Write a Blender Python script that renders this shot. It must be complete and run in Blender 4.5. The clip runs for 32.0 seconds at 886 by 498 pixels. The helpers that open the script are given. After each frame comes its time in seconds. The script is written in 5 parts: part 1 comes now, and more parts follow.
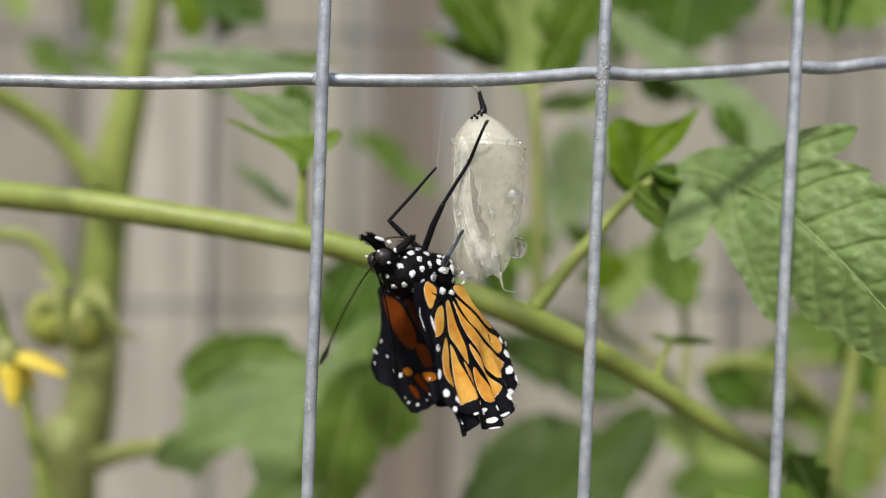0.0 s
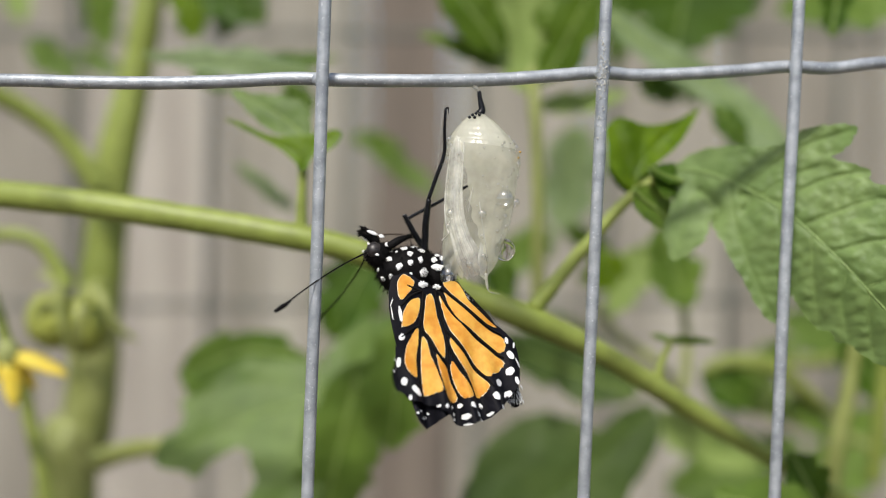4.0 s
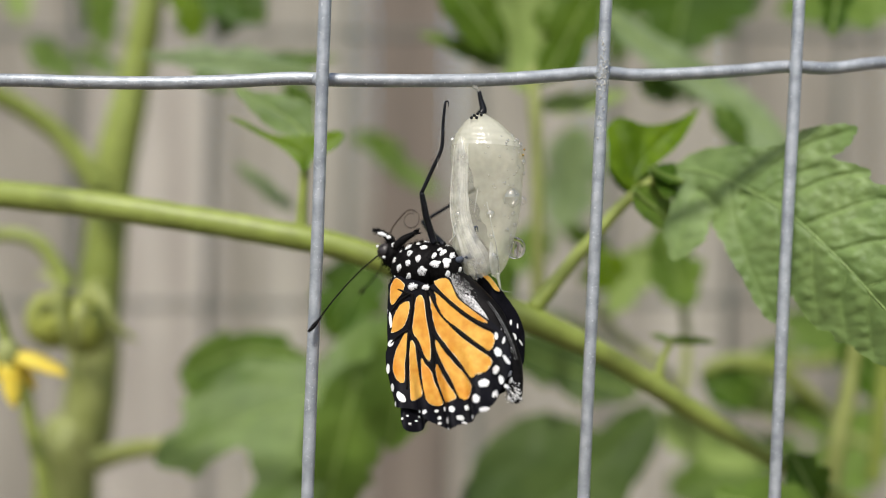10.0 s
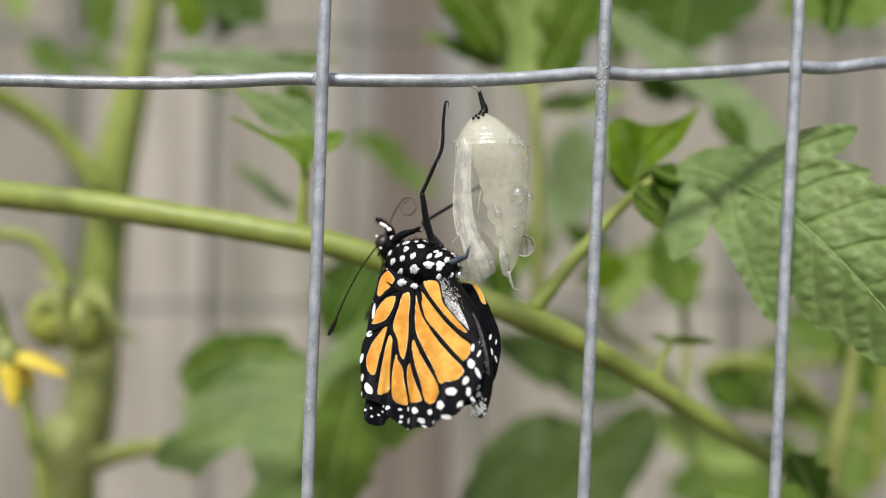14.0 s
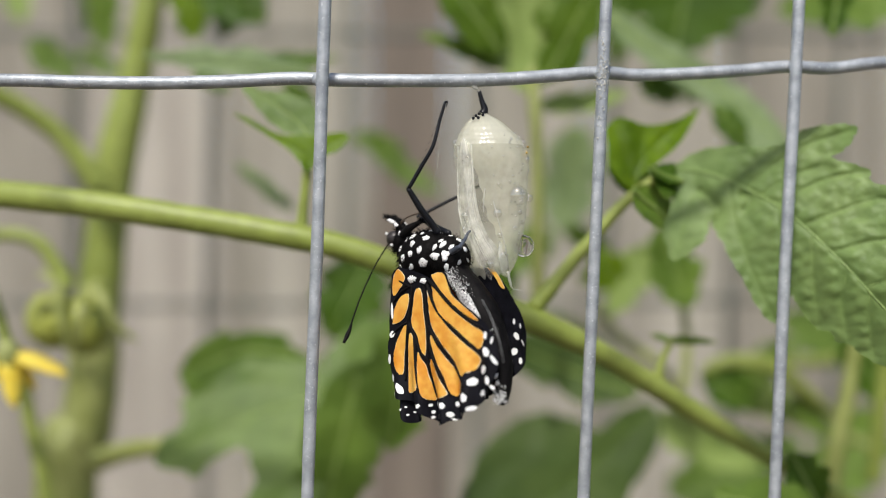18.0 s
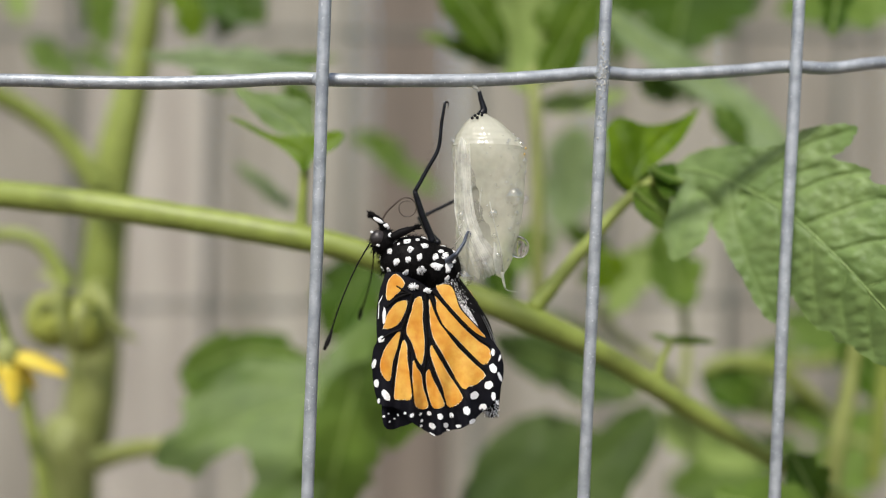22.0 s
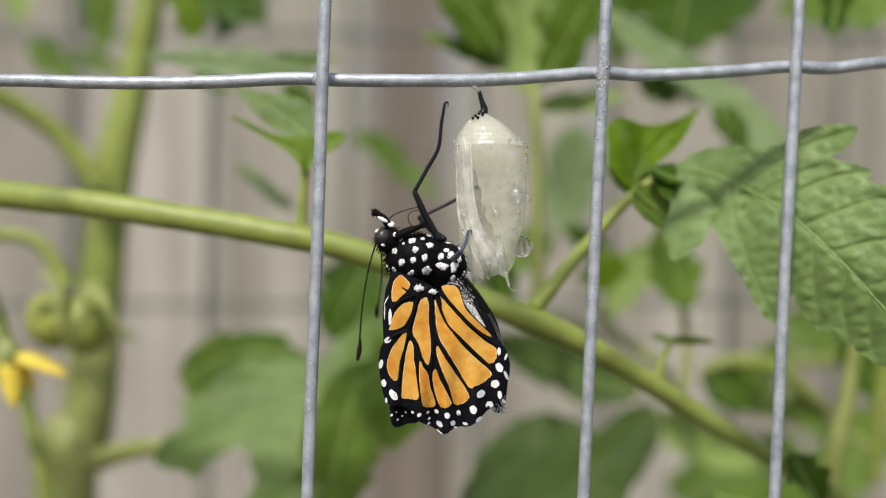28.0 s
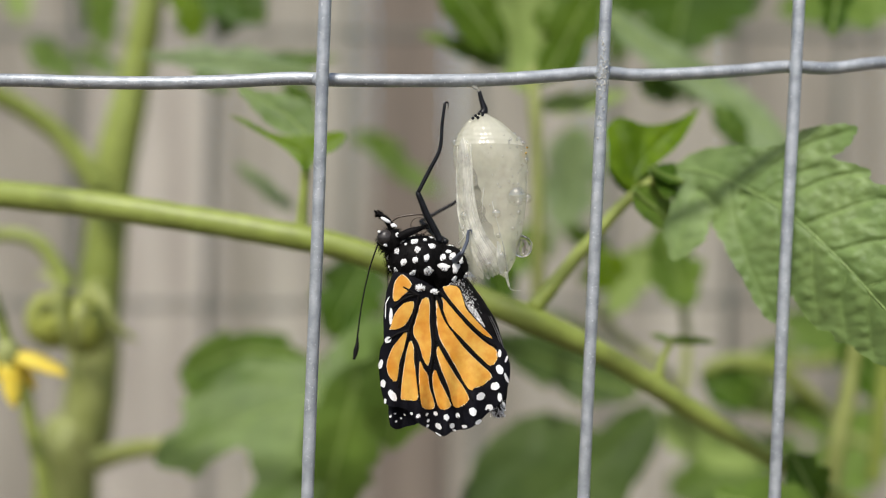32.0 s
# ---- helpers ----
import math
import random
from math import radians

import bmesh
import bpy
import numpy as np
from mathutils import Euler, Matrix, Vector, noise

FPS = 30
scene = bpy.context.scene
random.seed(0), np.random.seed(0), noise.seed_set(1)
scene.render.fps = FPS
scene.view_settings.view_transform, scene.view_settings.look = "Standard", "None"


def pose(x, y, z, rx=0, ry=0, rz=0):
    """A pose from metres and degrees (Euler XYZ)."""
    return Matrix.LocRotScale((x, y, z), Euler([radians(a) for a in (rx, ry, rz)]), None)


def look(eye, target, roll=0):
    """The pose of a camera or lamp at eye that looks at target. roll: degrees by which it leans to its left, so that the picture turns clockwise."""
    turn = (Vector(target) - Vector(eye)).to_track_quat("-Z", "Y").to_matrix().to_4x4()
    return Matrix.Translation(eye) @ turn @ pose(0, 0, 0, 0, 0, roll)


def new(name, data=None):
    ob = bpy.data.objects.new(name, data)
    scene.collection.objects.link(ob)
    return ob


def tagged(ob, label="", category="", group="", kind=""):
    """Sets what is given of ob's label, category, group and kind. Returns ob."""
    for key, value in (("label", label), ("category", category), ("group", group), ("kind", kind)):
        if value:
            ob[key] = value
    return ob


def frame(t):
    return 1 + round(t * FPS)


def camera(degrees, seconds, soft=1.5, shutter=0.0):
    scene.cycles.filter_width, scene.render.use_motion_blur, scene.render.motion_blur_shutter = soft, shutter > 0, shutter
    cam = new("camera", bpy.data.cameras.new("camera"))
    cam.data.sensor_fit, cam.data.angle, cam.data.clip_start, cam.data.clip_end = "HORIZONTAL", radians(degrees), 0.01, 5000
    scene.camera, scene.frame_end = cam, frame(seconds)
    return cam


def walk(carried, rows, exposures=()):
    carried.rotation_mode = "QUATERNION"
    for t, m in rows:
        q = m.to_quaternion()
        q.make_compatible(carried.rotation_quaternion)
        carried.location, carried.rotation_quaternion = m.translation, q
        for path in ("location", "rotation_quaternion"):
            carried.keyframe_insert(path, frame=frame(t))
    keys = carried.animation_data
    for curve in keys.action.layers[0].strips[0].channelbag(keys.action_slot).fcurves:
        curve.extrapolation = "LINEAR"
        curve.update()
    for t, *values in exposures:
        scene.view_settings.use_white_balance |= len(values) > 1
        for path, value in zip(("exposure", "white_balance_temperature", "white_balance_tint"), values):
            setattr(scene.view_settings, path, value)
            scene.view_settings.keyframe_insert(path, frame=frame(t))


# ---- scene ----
cam = camera(45, 32.0, 1.1)
cam.data.dof.use_dof = True
cam.data.dof.focus_distance = 0.1652
cam.data.dof.aperture_fstop = 5.9
EYE = (0, -0.165, 0.9)
walk(cam, [(0, look(EYE, (0, 0, 0.9))), (32, look(EYE, (0, 0, 0.9)))], [(0, 0.0), (32, 0.0)])

# ---- daylight: hazy sun from high behind the viewer, a little to the left, bright sky ----
world = bpy.data.worlds.new("sky")
scene.world = world
world.use_nodes = True
wn = world.node_tree
sky = wn.nodes.new("ShaderNodeTexSky")
sky.sky_type, sky.sun_disc = "NISHITA", False
sky.sun_elevation, sky.sun_rotation = radians(51), radians(196)
sky.dust_density = 2.5
wn.links.new(sky.outputs[0], wn.nodes["Background"].inputs[0])
wn.nodes["Background"].inputs[1].default_value = 0.13
sun = new("sun", bpy.data.lights.new("sun", "SUN"))
sun.data.energy, sun.data.angle, sun.data.color = 3.55, radians(6), (1.0, 0.96, 0.9)
sun.matrix_world = look((-0.18, -0.64, 1.715), (0, 0, 0.9))


# ---- materials ----
def mat(name, c1, c2, scale=200.0, rough=0.6, bump=0.0, bump_scale=None, translucent=0.0, metal=0.0, stretch=(1, 1, 1), per_piece=0.0, spec=0.5, detail=6.0, c3=None, coat=0.0):
    m = bpy.data.materials.new(name)
    m.use_nodes = True
    nt = m.node_tree
    n, l = nt.nodes, nt.links
    b = n["Principled BSDF"]
    co = n.new("ShaderNodeTexCoord")
    mp = n.new("ShaderNodeMapping")
    mp.inputs["Scale"].default_value = stretch
    l.new(co.outputs["Object"], mp.inputs[0])
    t1 = n.new("ShaderNodeTexNoise")
    t1.inputs["Scale"].default_value, t1.inputs["Detail"].default_value = scale, detail
    l.new(mp.outputs[0], t1.inputs["Vector"])
    ramp = n.new("ShaderNodeValToRGB")
    ramp.color_ramp.elements[0].position, ramp.color_ramp.elements[1].position = 0.32, 0.68
    ramp.color_ramp.elements[0].color, ramp.color_ramp.elements[1].color = (*c1, 1), (*c2, 1)
    l.new(t1.outputs[0], ramp.inputs[0])
    col = ramp.outputs[0]
    # a second, finer scale of grain
    t2 = n.new("ShaderNodeTexNoise")
    t2.inputs["Scale"].default_value, t2.inputs["Detail"].default_value = scale * 5.3, 4
    l.new(mp.outputs[0], t2.inputs["Vector"])
    mx = n.new("ShaderNodeMix")
    mx.data_type, mx.blend_type = "RGBA", "MIX" if c3 else "OVERLAY"
    if c3:
        r2 = n.new("ShaderNodeValToRGB")
        r2.color_ramp.elements[0].position, r2.color_ramp.elements[1].position = 0.61, 0.74
        l.new(t2.outputs[0], r2.inputs[0])
        l.new(r2.outputs[0], mx.inputs[0])
        mx.inputs[7].default_value = (*c3, 1)
    else:
        mx.inputs[0].default_value = 0.35
        l.new(t2.outputs[0], mx.inputs[7])
    l.new(col, mx.inputs[6])
    col = mx.outputs[2]
    if per_piece:
        oi = n.new("ShaderNodeObjectInfo")
        hs = n.new("ShaderNodeHueSaturation")
        rm = n.new("ShaderNodeMapRange")
        rm.inputs[3].default_value, rm.inputs[4].default_value = 1 - per_piece, 1 + per_piece
        l.new(oi.outputs["Random"], rm.inputs[0])
        l.new(rm.outputs[0], hs.inputs["Value"])
        l.new(col, hs.inputs["Color"])
        col = hs.outputs[0]
    l.new(col, b.inputs["Base Color"])
    b.inputs["Roughness"].default_value, b.inputs["Metallic"].default_value = rough, metal
    b.inputs["Specular IOR Level"].default_value = spec
    b.inputs["Coat Weight"].default_value = coat
    if bump:
        t3 = n.new("ShaderNodeTexNoise")
        t3.inputs["Scale"].default_value, t3.inputs["Detail"].default_value = bump_scale or scale * 3, 5
        l.new(mp.outputs[0], t3.inputs["Vector"])
        bp = n.new("ShaderNodeBump")
        bp.inputs["Strength"].default_value, bp.inputs["Distance"].default_value = bump, 0.3 / (bump_scale or scale * 3)
        l.new(t3.outputs[0], bp.inputs["Height"])
        l.new(bp.outputs[0], b.inputs["Normal"])
    if translucent:
        tr = n.new("ShaderNodeBsdfTranslucent")
        ms = n.new("ShaderNodeMixShader")
        ms.inputs[0].default_value = translucent
        l.new(col, tr.inputs[0])
        l.new(b.outputs[0], ms.inputs[1])
        l.new(tr.outputs[0], ms.inputs[2])
        l.new(ms.outputs[0], n["Material Output"].inputs[0])
    return m


def film_mat(name, tint, clear, cloud, rough, uneven, grain):
    """Thin milky film: part clear, part cloudy, with a wet gloss."""
    m = bpy.data.materials.new(name)
    m.use_nodes = True
    n, l = m.node_tree.nodes, m.node_tree.links
    b = n["Principled BSDF"]
    b.inputs["Base Color"].default_value = (*tint, 1)
    b.inputs["Roughness"].default_value = rough
    b.inputs["Specular IOR Level"].default_value = 0.8
    b.inputs["Coat Weight"].default_value, b.inputs["Coat Roughness"].default_value = 1.0, 0.15
    tl = n.new("ShaderNodeBsdfTranslucent")
    tl.inputs[0].default_value = (*tint, 1)
    tp = n.new("ShaderNodeBsdfTransparent")
    m1, m2 = n.new("ShaderNodeMixShader"), n.new("ShaderNodeMixShader")
    m1.inputs[0].default_value = cloud
    co = n.new("ShaderNodeTexCoord")
    tx = n.new("ShaderNodeTexNoise")
    tx.inputs["Scale"].default_value, tx.inputs["Detail"].default_value = grain, 5
    l.new(co.outputs["Object"], tx.inputs["Vector"])
    rm = n.new("ShaderNodeMapRange")
    rm.inputs[1].default_value, rm.inputs[2].default_value = 0.3, 0.7
    rm.inputs[3].default_value, rm.inputs[4].default_value = clear - uneven, clear + uneven
    l.new(tx.outputs[0], rm.inputs[0])
    bp = n.new("ShaderNodeBump")
    bp.inputs["Strength"].default_value, bp.inputs["Distance"].default_value = 0.22, 0.0004
    t2 = n.new("ShaderNodeTexNoise")
    t2.inputs["Scale"].default_value, t2.inputs["Detail"].default_value = 560, 4
    l.new(co.outputs["Object"], t2.inputs["Vector"])
    l.new(t2.outputs[0], bp.inputs["Height"])
    l.new(bp.outputs[0], b.inputs["Normal"])
    l.new(b.outputs[0], m1.inputs[1])
    l.new(tl.outputs[0], m1.inputs[2])
    l.new(rm.outputs[0], m2.inputs[0])
    l.new(m1.outputs[0], m2.inputs[1])
    l.new(tp.outputs[0], m2.inputs[2])
    l.new(m2.outputs[0], n["Material Output"].inputs[0])
    return m


M_WIRE = mat("galvanised_wire", (0.28, 0.305, 0.33), (0.47, 0.50, 0.525), 420, 0.46, 0.5, 1600, metal=0.3, c3=(0.68, 0.70, 0.71))
M_CRUST = mat("zinc_crust", (0.48, 0.47, 0.41), (0.72, 0.71, 0.65), 900, 0.7)
M_BOARD = mat("weathered_wood", (0.203, 0.186, 0.146), (0.42, 0.393, 0.327), 8, 0.85, 0.5, 60, stretch=(4.5, 4.5, 0.25), per_piece=0.16)
M_BOARD_BROWN = mat("brown_wood", (0.095, 0.078, 0.06), (0.215, 0.178, 0.142), 8, 0.85, 0.5, 60, stretch=(4.5, 4.5, 0.25))
M_BOARD_DULL = mat("dull_wood", (0.165, 0.15, 0.118), (0.345, 0.318, 0.262), 8, 0.85, 0.5, 60, stretch=(4.5, 4.5, 0.25))
M_BOARD_PALE = mat("bleached_wood", (0.265, 0.238, 0.198), (0.52, 0.482, 0.415), 8, 0.85, 0.5, 60, stretch=(4.5, 4.5, 0.25))
M_SOIL = mat("soil", (0.06, 0.045, 0.03), (0.13, 0.10, 0.07), 14, 0.95, 0.8, 40)
M_STEM = mat("green_stem", (0.235, 0.29, 0.052), (0.312, 0.37, 0.082), 60, 0.45, 0.12, 2200, translucent=0.12)
M_STEM_PALE = mat("pale_stem", (0.33, 0.37, 0.10), (0.44, 0.48, 0.17), 120, 0.5, 0.2, 900, translucent=0.3)
M_LEAF = mat("leaf_green", (0.095, 0.165, 0.023), (0.15, 0.235, 0.037), 130, 0.45, 0.35, 1500, translucent=0.22, spec=0.16)
M_LEAF_BROAD = mat("broad_leaf", (0.124, 0.198, 0.053), (0.21, 0.295, 0.097), 75, 0.52, 0.45, 1500, translucent=0.16, spec=0.32)
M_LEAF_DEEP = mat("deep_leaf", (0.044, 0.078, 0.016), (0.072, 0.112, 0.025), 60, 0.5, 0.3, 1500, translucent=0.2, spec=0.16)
# leaf_green darkened: the shade is put into the colour
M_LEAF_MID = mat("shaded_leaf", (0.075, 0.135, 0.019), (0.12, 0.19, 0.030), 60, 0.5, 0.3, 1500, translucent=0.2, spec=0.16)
M_LEAF_BRIGHT = mat("young_leaf", (0.09, 0.172, 0.003), (0.145, 0.235, 0.007), 130, 0.45, 0.3, 1500, translucent=0.3, spec=0.16)
M_LEAF_SOFT = mat("soft_leaf", (0.085, 0.15, 0.022), (0.135, 0.212, 0.036), 60, 0.5, 0.3, 1500, translucent=0.2, spec=0.3)
M_LEAF_DUSTY = mat("dusty_leaf", (0.175, 0.245, 0.105), (0.25, 0.33, 0.155), 90, 0.55, 0.3, 1500, translucent=0.2, spec=0.25)
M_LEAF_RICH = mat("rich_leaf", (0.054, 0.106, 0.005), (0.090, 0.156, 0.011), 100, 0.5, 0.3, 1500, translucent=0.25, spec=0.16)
# dark green, deepened further in colour for the shadows among the foliage
M_LEAF_DARK = mat("dark_leaf", (0.036, 0.082, 0.005), (0.062, 0.118, 0.009), 130, 0.5, 0.3, 1500, translucent=0.14, spec=0.16)
M_LEAF_PALE = mat("pale_leaf", (0.22, 0.31, 0.079), (0.31, 0.41, 0.122), 100, 0.5, 0.3, 1500, translucent=0.25, spec=0.16)
M_VEIN_BROAD = mat("broad_leaf_vein", (0.155, 0.24, 0.06), (0.215, 0.305, 0.09), 300, 0.5)
M_VEIN = mat("leaf_vein", (0.19, 0.29, 0.058), (0.25, 0.34, 0.079), 300, 0.5)
M_PETAL = mat("yellow_petal", (0.85, 0.66, 0.05), (0.95, 0.80, 0.13), 200, 0.6, translucent=0.3)
M_FRUIT = mat("unripe_skin", (0.27, 0.31, 0.045), (0.39, 0.43, 0.09), 90, 0.35, translucent=0.1)
M_SHELL = film_mat("shell_film", (0.96, 0.94, 0.765), 0.60, 0.5, 0.2, 0.24, 110)
M_CAP = film_mat("shell_cap_film", (0.97, 0.955, 0.80), 0.36, 0.45, 0.26, 0.12, 150)
M_SKIN = film_mat("loose_skin", (0.97, 0.96, 0.88), 0.56, 0.4, 0.08, 0.25, 420)
M_WIRE_OLD = mat("dull_wire", (0.10, 0.108, 0.09), (0.16, 0.17, 0.145), 500, 0.6, 0.3, 1600, metal=0.3)
M_SILK = mat("silk", (0.75, 0.73, 0.68), (0.88, 0.86, 0.82), 900, 0.5, translucent=0.3)
M_BLACK = mat("black_scales", (0.003, 0.0028, 0.0028), (0.008, 0.007, 0.007), 900, 0.6, 0.5, 3000, spec=0.09)
M_WING = mat("wing_black", (0.003, 0.003, 0.0045), (0.008, 0.008, 0.012), 500, 0.55, 0.5, 3000, spec=0.1)
M_SPECKLE = mat("speckled_fur", (0.10, 0.10, 0.105), (0.80, 0.79, 0.78), 3200, 0.7, 0.8, 3500, detail=2)
M_GLOSS = mat("black_chitin", (0.005, 0.0055, 0.007), (0.012, 0.013, 0.017), 700, 0.34, 0.3, 3000, spec=0.24)
M_SLATE = mat("slate_chitin", (0.035, 0.042, 0.06), (0.085, 0.10, 0.13), 700, 0.3, 0.3, 3000, spec=0.5)
M_WHITE = mat("white_scales", (0.78, 0.78, 0.77), (0.9, 0.9, 0.89), 2500, 0.7, 0.4, 5000)
M_ORANGE = mat("orange_scales", (0.68, 0.26, 0.018), (0.89, 0.55, 0.12), 190, 0.6, 0.35, 4000, translucent=0.15, spec=0.25)
M_CREAM = mat("cream_scales", (0.78, 0.62, 0.38), (0.88, 0.76, 0.55), 600, 0.65)
# deep orange upper side, darkened in colour for the shade between the wings
M_RUST_SHADED = mat("shaded_rust_scales", (0.10, 0.020, 0.002), (0.19, 0.042, 0.003), 120, 0.7, 0.3, 4000, spec=0.06)
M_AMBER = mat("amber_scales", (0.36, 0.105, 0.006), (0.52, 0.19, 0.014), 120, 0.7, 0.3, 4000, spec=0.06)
# the dimmest cells there, with the most shade put into the colour
M_UMBER_SHADED = mat("shaded_umber_scales", (0.03, 0.008, 0.003), (0.06, 0.014, 0.004), 120, 0.7, 0.3, 4000, spec=0.1)
M_ASH = mat("ash_hair", (0.04, 0.04, 0.04), (0.15, 0.15, 0.15), 1500, 0.6)
M_EYE = mat("brown_eye", (0.010, 0.008, 0.008), (0.050, 0.042, 0.040), 900, 0.4, 0.2, 5000, stretch=(0.25, 1, 1.6), detail=1)
M_GOLD = mat("gold_point", (0.75, 0.50, 0.12), (0.85, 0.62, 0.2), 800, 0.25, metal=1.0)
M_DROP = bpy.data.materials.new("water")
M_DROP.use_nodes = True
_b = M_DROP.node_tree.nodes["Principled BSDF"]
_b.inputs["Transmission Weight"].default_value, _b.inputs["Roughness"].default_value, _b.inputs["IOR"].default_value = 1.0, 0.0, 1.33

# small beads of water on the film: clear, with a wet gloss
M_BEAD = bpy.data.materials.new("small_water_bead")
M_BEAD.use_nodes = True
_n, _l = M_BEAD.node_tree.nodes, M_BEAD.node_tree.links
_g, _t, _m = _n.new("ShaderNodeBsdfGlossy"), _n.new("ShaderNodeBsdfTransparent"), _n.new("ShaderNodeMixShader")
_g.inputs["Roughness"].default_value, _m.inputs[0].default_value = 0.10, 0.2
_t.inputs[0].default_value = (0.98, 0.98, 0.97, 1)
_l.new(_t.outputs[0], _m.inputs[1])
_l.new(_g.outputs[0], _m.inputs[2])
_l.new(_m.outputs[0], _n["Material Output"].inputs[0])


# ---- building helpers ----
ORIGIN = {}


def fleck(c, r, seed, turn):
    """A small uneven patch of scales, raised a little."""
    bm = ball(bmesh.new(), (0, 0, 0), r, 10, 7, Matrix.Rotation(turn, 4, "Y"))
    for v in bm.verts:
        v.co *= 1 + 0.45 * noise.noise(v.co / max(r) * 1.6 + Vector((seed * 3.7, seed, 0)))
    bmesh.ops.translate(bm, verts=bm.verts, vec=c)
    return bm


def thing(name, at, label, category, group="", kind=""):
    ob = new(name)
    ob.empty_display_size = 0.01
    ob.location = at
    ORIGIN[ob] = Vector(at)
    return tagged(ob, label, category, group, kind)


def part(name, bm, material, parent, label="", pivot=None, smooth=True):
    """One mesh object from a bmesh in world coordinates, under a thing or a part."""
    me = bpy.data.meshes.new(name)
    o = Vector(pivot) if pivot is not None else ORIGIN[parent]
    bmesh.ops.translate(bm, verts=bm.verts, vec=-o)
    bmesh.ops.recalc_face_normals(bm, faces=bm.faces)
    bm.to_mesh(me)
    bm.free()
    if smooth:
        me.polygons.foreach_set("use_smooth", [True] * len(me.polygons))
    me.materials.append(material)
    ob = new(name, me)
    ob.parent = parent
    ob.location = o - ORIGIN[parent]
    ORIGIN[ob] = o
    if label:
        tagged(ob, label)
    return ob


def spline(pts, n, closed=False):
    """n points on a smooth curve through pts."""
    pts = [Vector(p) for p in pts]
    m = len(pts)
    out = []
    segs = m if closed else m - 1
    for i in range(n):
        f = i / n * segs if closed else i / (n - 1) * segs
        k = min(int(f), segs - 1)
        f -= k
        if closed:
            a, b, c, d = (pts[(k + j) % m] for j in (-1, 0, 1, 2))
        else:
            b, c = pts[k], pts[k + 1]
            a = pts[k - 1] if k else b + (b - c)
            d = pts[k + 2] if k + 2 < m else c + (c - b)
        out.append(0.5 * ((2 * b) + (c - a) * f + (2 * a - 5 * b + 4 * c - d) * f * f + (3 * b - a - 3 * c + d) * f ** 3))
    return out


def tube(bm, pts, radii, n=24, seg=10, caps=True, wobble=0.0, flat=1.0):
    """A tapering tube along a smooth curve."""
    cur = spline(pts, n)
    rad = [r.x for r in spline([(r, 0, 0) for r in radii], n)] if len(radii) > 1 else [radii[0]] * n
    rings = []
    nrm = None
    for i, p in enumerate(cur):
        t = (cur[min(i + 1, n - 1)] - cur[max(i - 1, 0)]).normalized()
        if nrm is None:
            nrm = t.orthogonal().normalized()
        nrm = (nrm - t * nrm.dot(t)).normalized()
        bn = t.cross(nrm)
        w = 1 + wobble * noise.noise(p * 300)
        rings.append([bm.verts.new(p + (nrm * math.cos(a) + bn * math.sin(a) * flat) * rad[i] * w) for a in (2 * math.pi * k / seg for k in range(seg))])
    for a, b in zip(rings, rings[1:]):
        for k in range(seg):
            bm.faces.new((a[k], a[(k + 1) % seg], b[(k + 1) % seg], b[k]))
    if caps:
        for ring, j in ((rings[0], 0), (rings[-1], -1)):
            c = bm.verts.new(cur[j])
            for k in range(seg):
                bm.faces.new((ring[k], ring[(k + 1) % seg], c))
    return bm


def ball(bm, c, r, u=12, v=8, rot=None):
    """An ellipsoid; r: one radius or three."""
    r = Vector((r, r, r)) if isinstance(r, (int, float)) else Vector(r)
    m = Matrix.Translation(c) @ (rot or Matrix()) @ Matrix.Diagonal((*r, 1))
    bmesh.ops.create_uvsphere(bm, u_segments=u, v_segments=v, radius=1, matrix=m)
    return bm


def grains(rows):
    """Many tiny flat grains in one mesh; rows: centre and three half sizes."""
    verts, faces = [], []
    for c, r in rows:
        n = len(verts)
        verts += [c + Vector((r[0], 0, 0)), c - Vector((r[0], 0, 0)), c + Vector((0, r[1], 0)), c - Vector((0, r[1], 0)), c + Vector((0, 0, r[2])), c - Vector((0, 0, r[2]))]
        faces += [[n + k for k in f] for f in ((0, 2, 4), (2, 1, 4), (1, 3, 4), (3, 0, 4), (2, 0, 5), (1, 2, 5), (3, 1, 5), (0, 3, 5))]
    me = bpy.data.meshes.new("grains")
    me.from_pydata(verts, [], faces)
    bm = bmesh.new()
    bm.from_mesh(me)
    bpy.data.meshes.remove(me)
    return bm


def box(bm, c, s):
    bmesh.ops.create_cube(bm, size=1, matrix=Matrix.Translation(c) @ Matrix.Diagonal((*s, 1)))
    return bm


# ---- ground and board fence behind the plant ----
bm = bmesh.new()
G = 60
for i in range(G + 1):
    for j in range(G + 1):
        x, y = [math.copysign(abs(2 * q / G - 1) ** 3 * 400, q - G / 2) for q in (i, j)]
        bm.verts.new((x, y, 0.02 * noise.noise((x * 3, y * 3, 0)) if abs(x) < 5 and abs(y) < 5 else 0))
bm.verts.ensure_lookup_table()
for i in range(G):
    for j in range(G):
        a = i * (G + 1) + j
        bm.faces.new([bm.verts[q] for q in (a, a + 1, a + G + 2, a + G + 1)])
ground = thing("ground", (0, 0, 0), "dark garden soil under the tomato plant", "ground", kind="structure")
part("soil", bm, M_SOIL, ground)

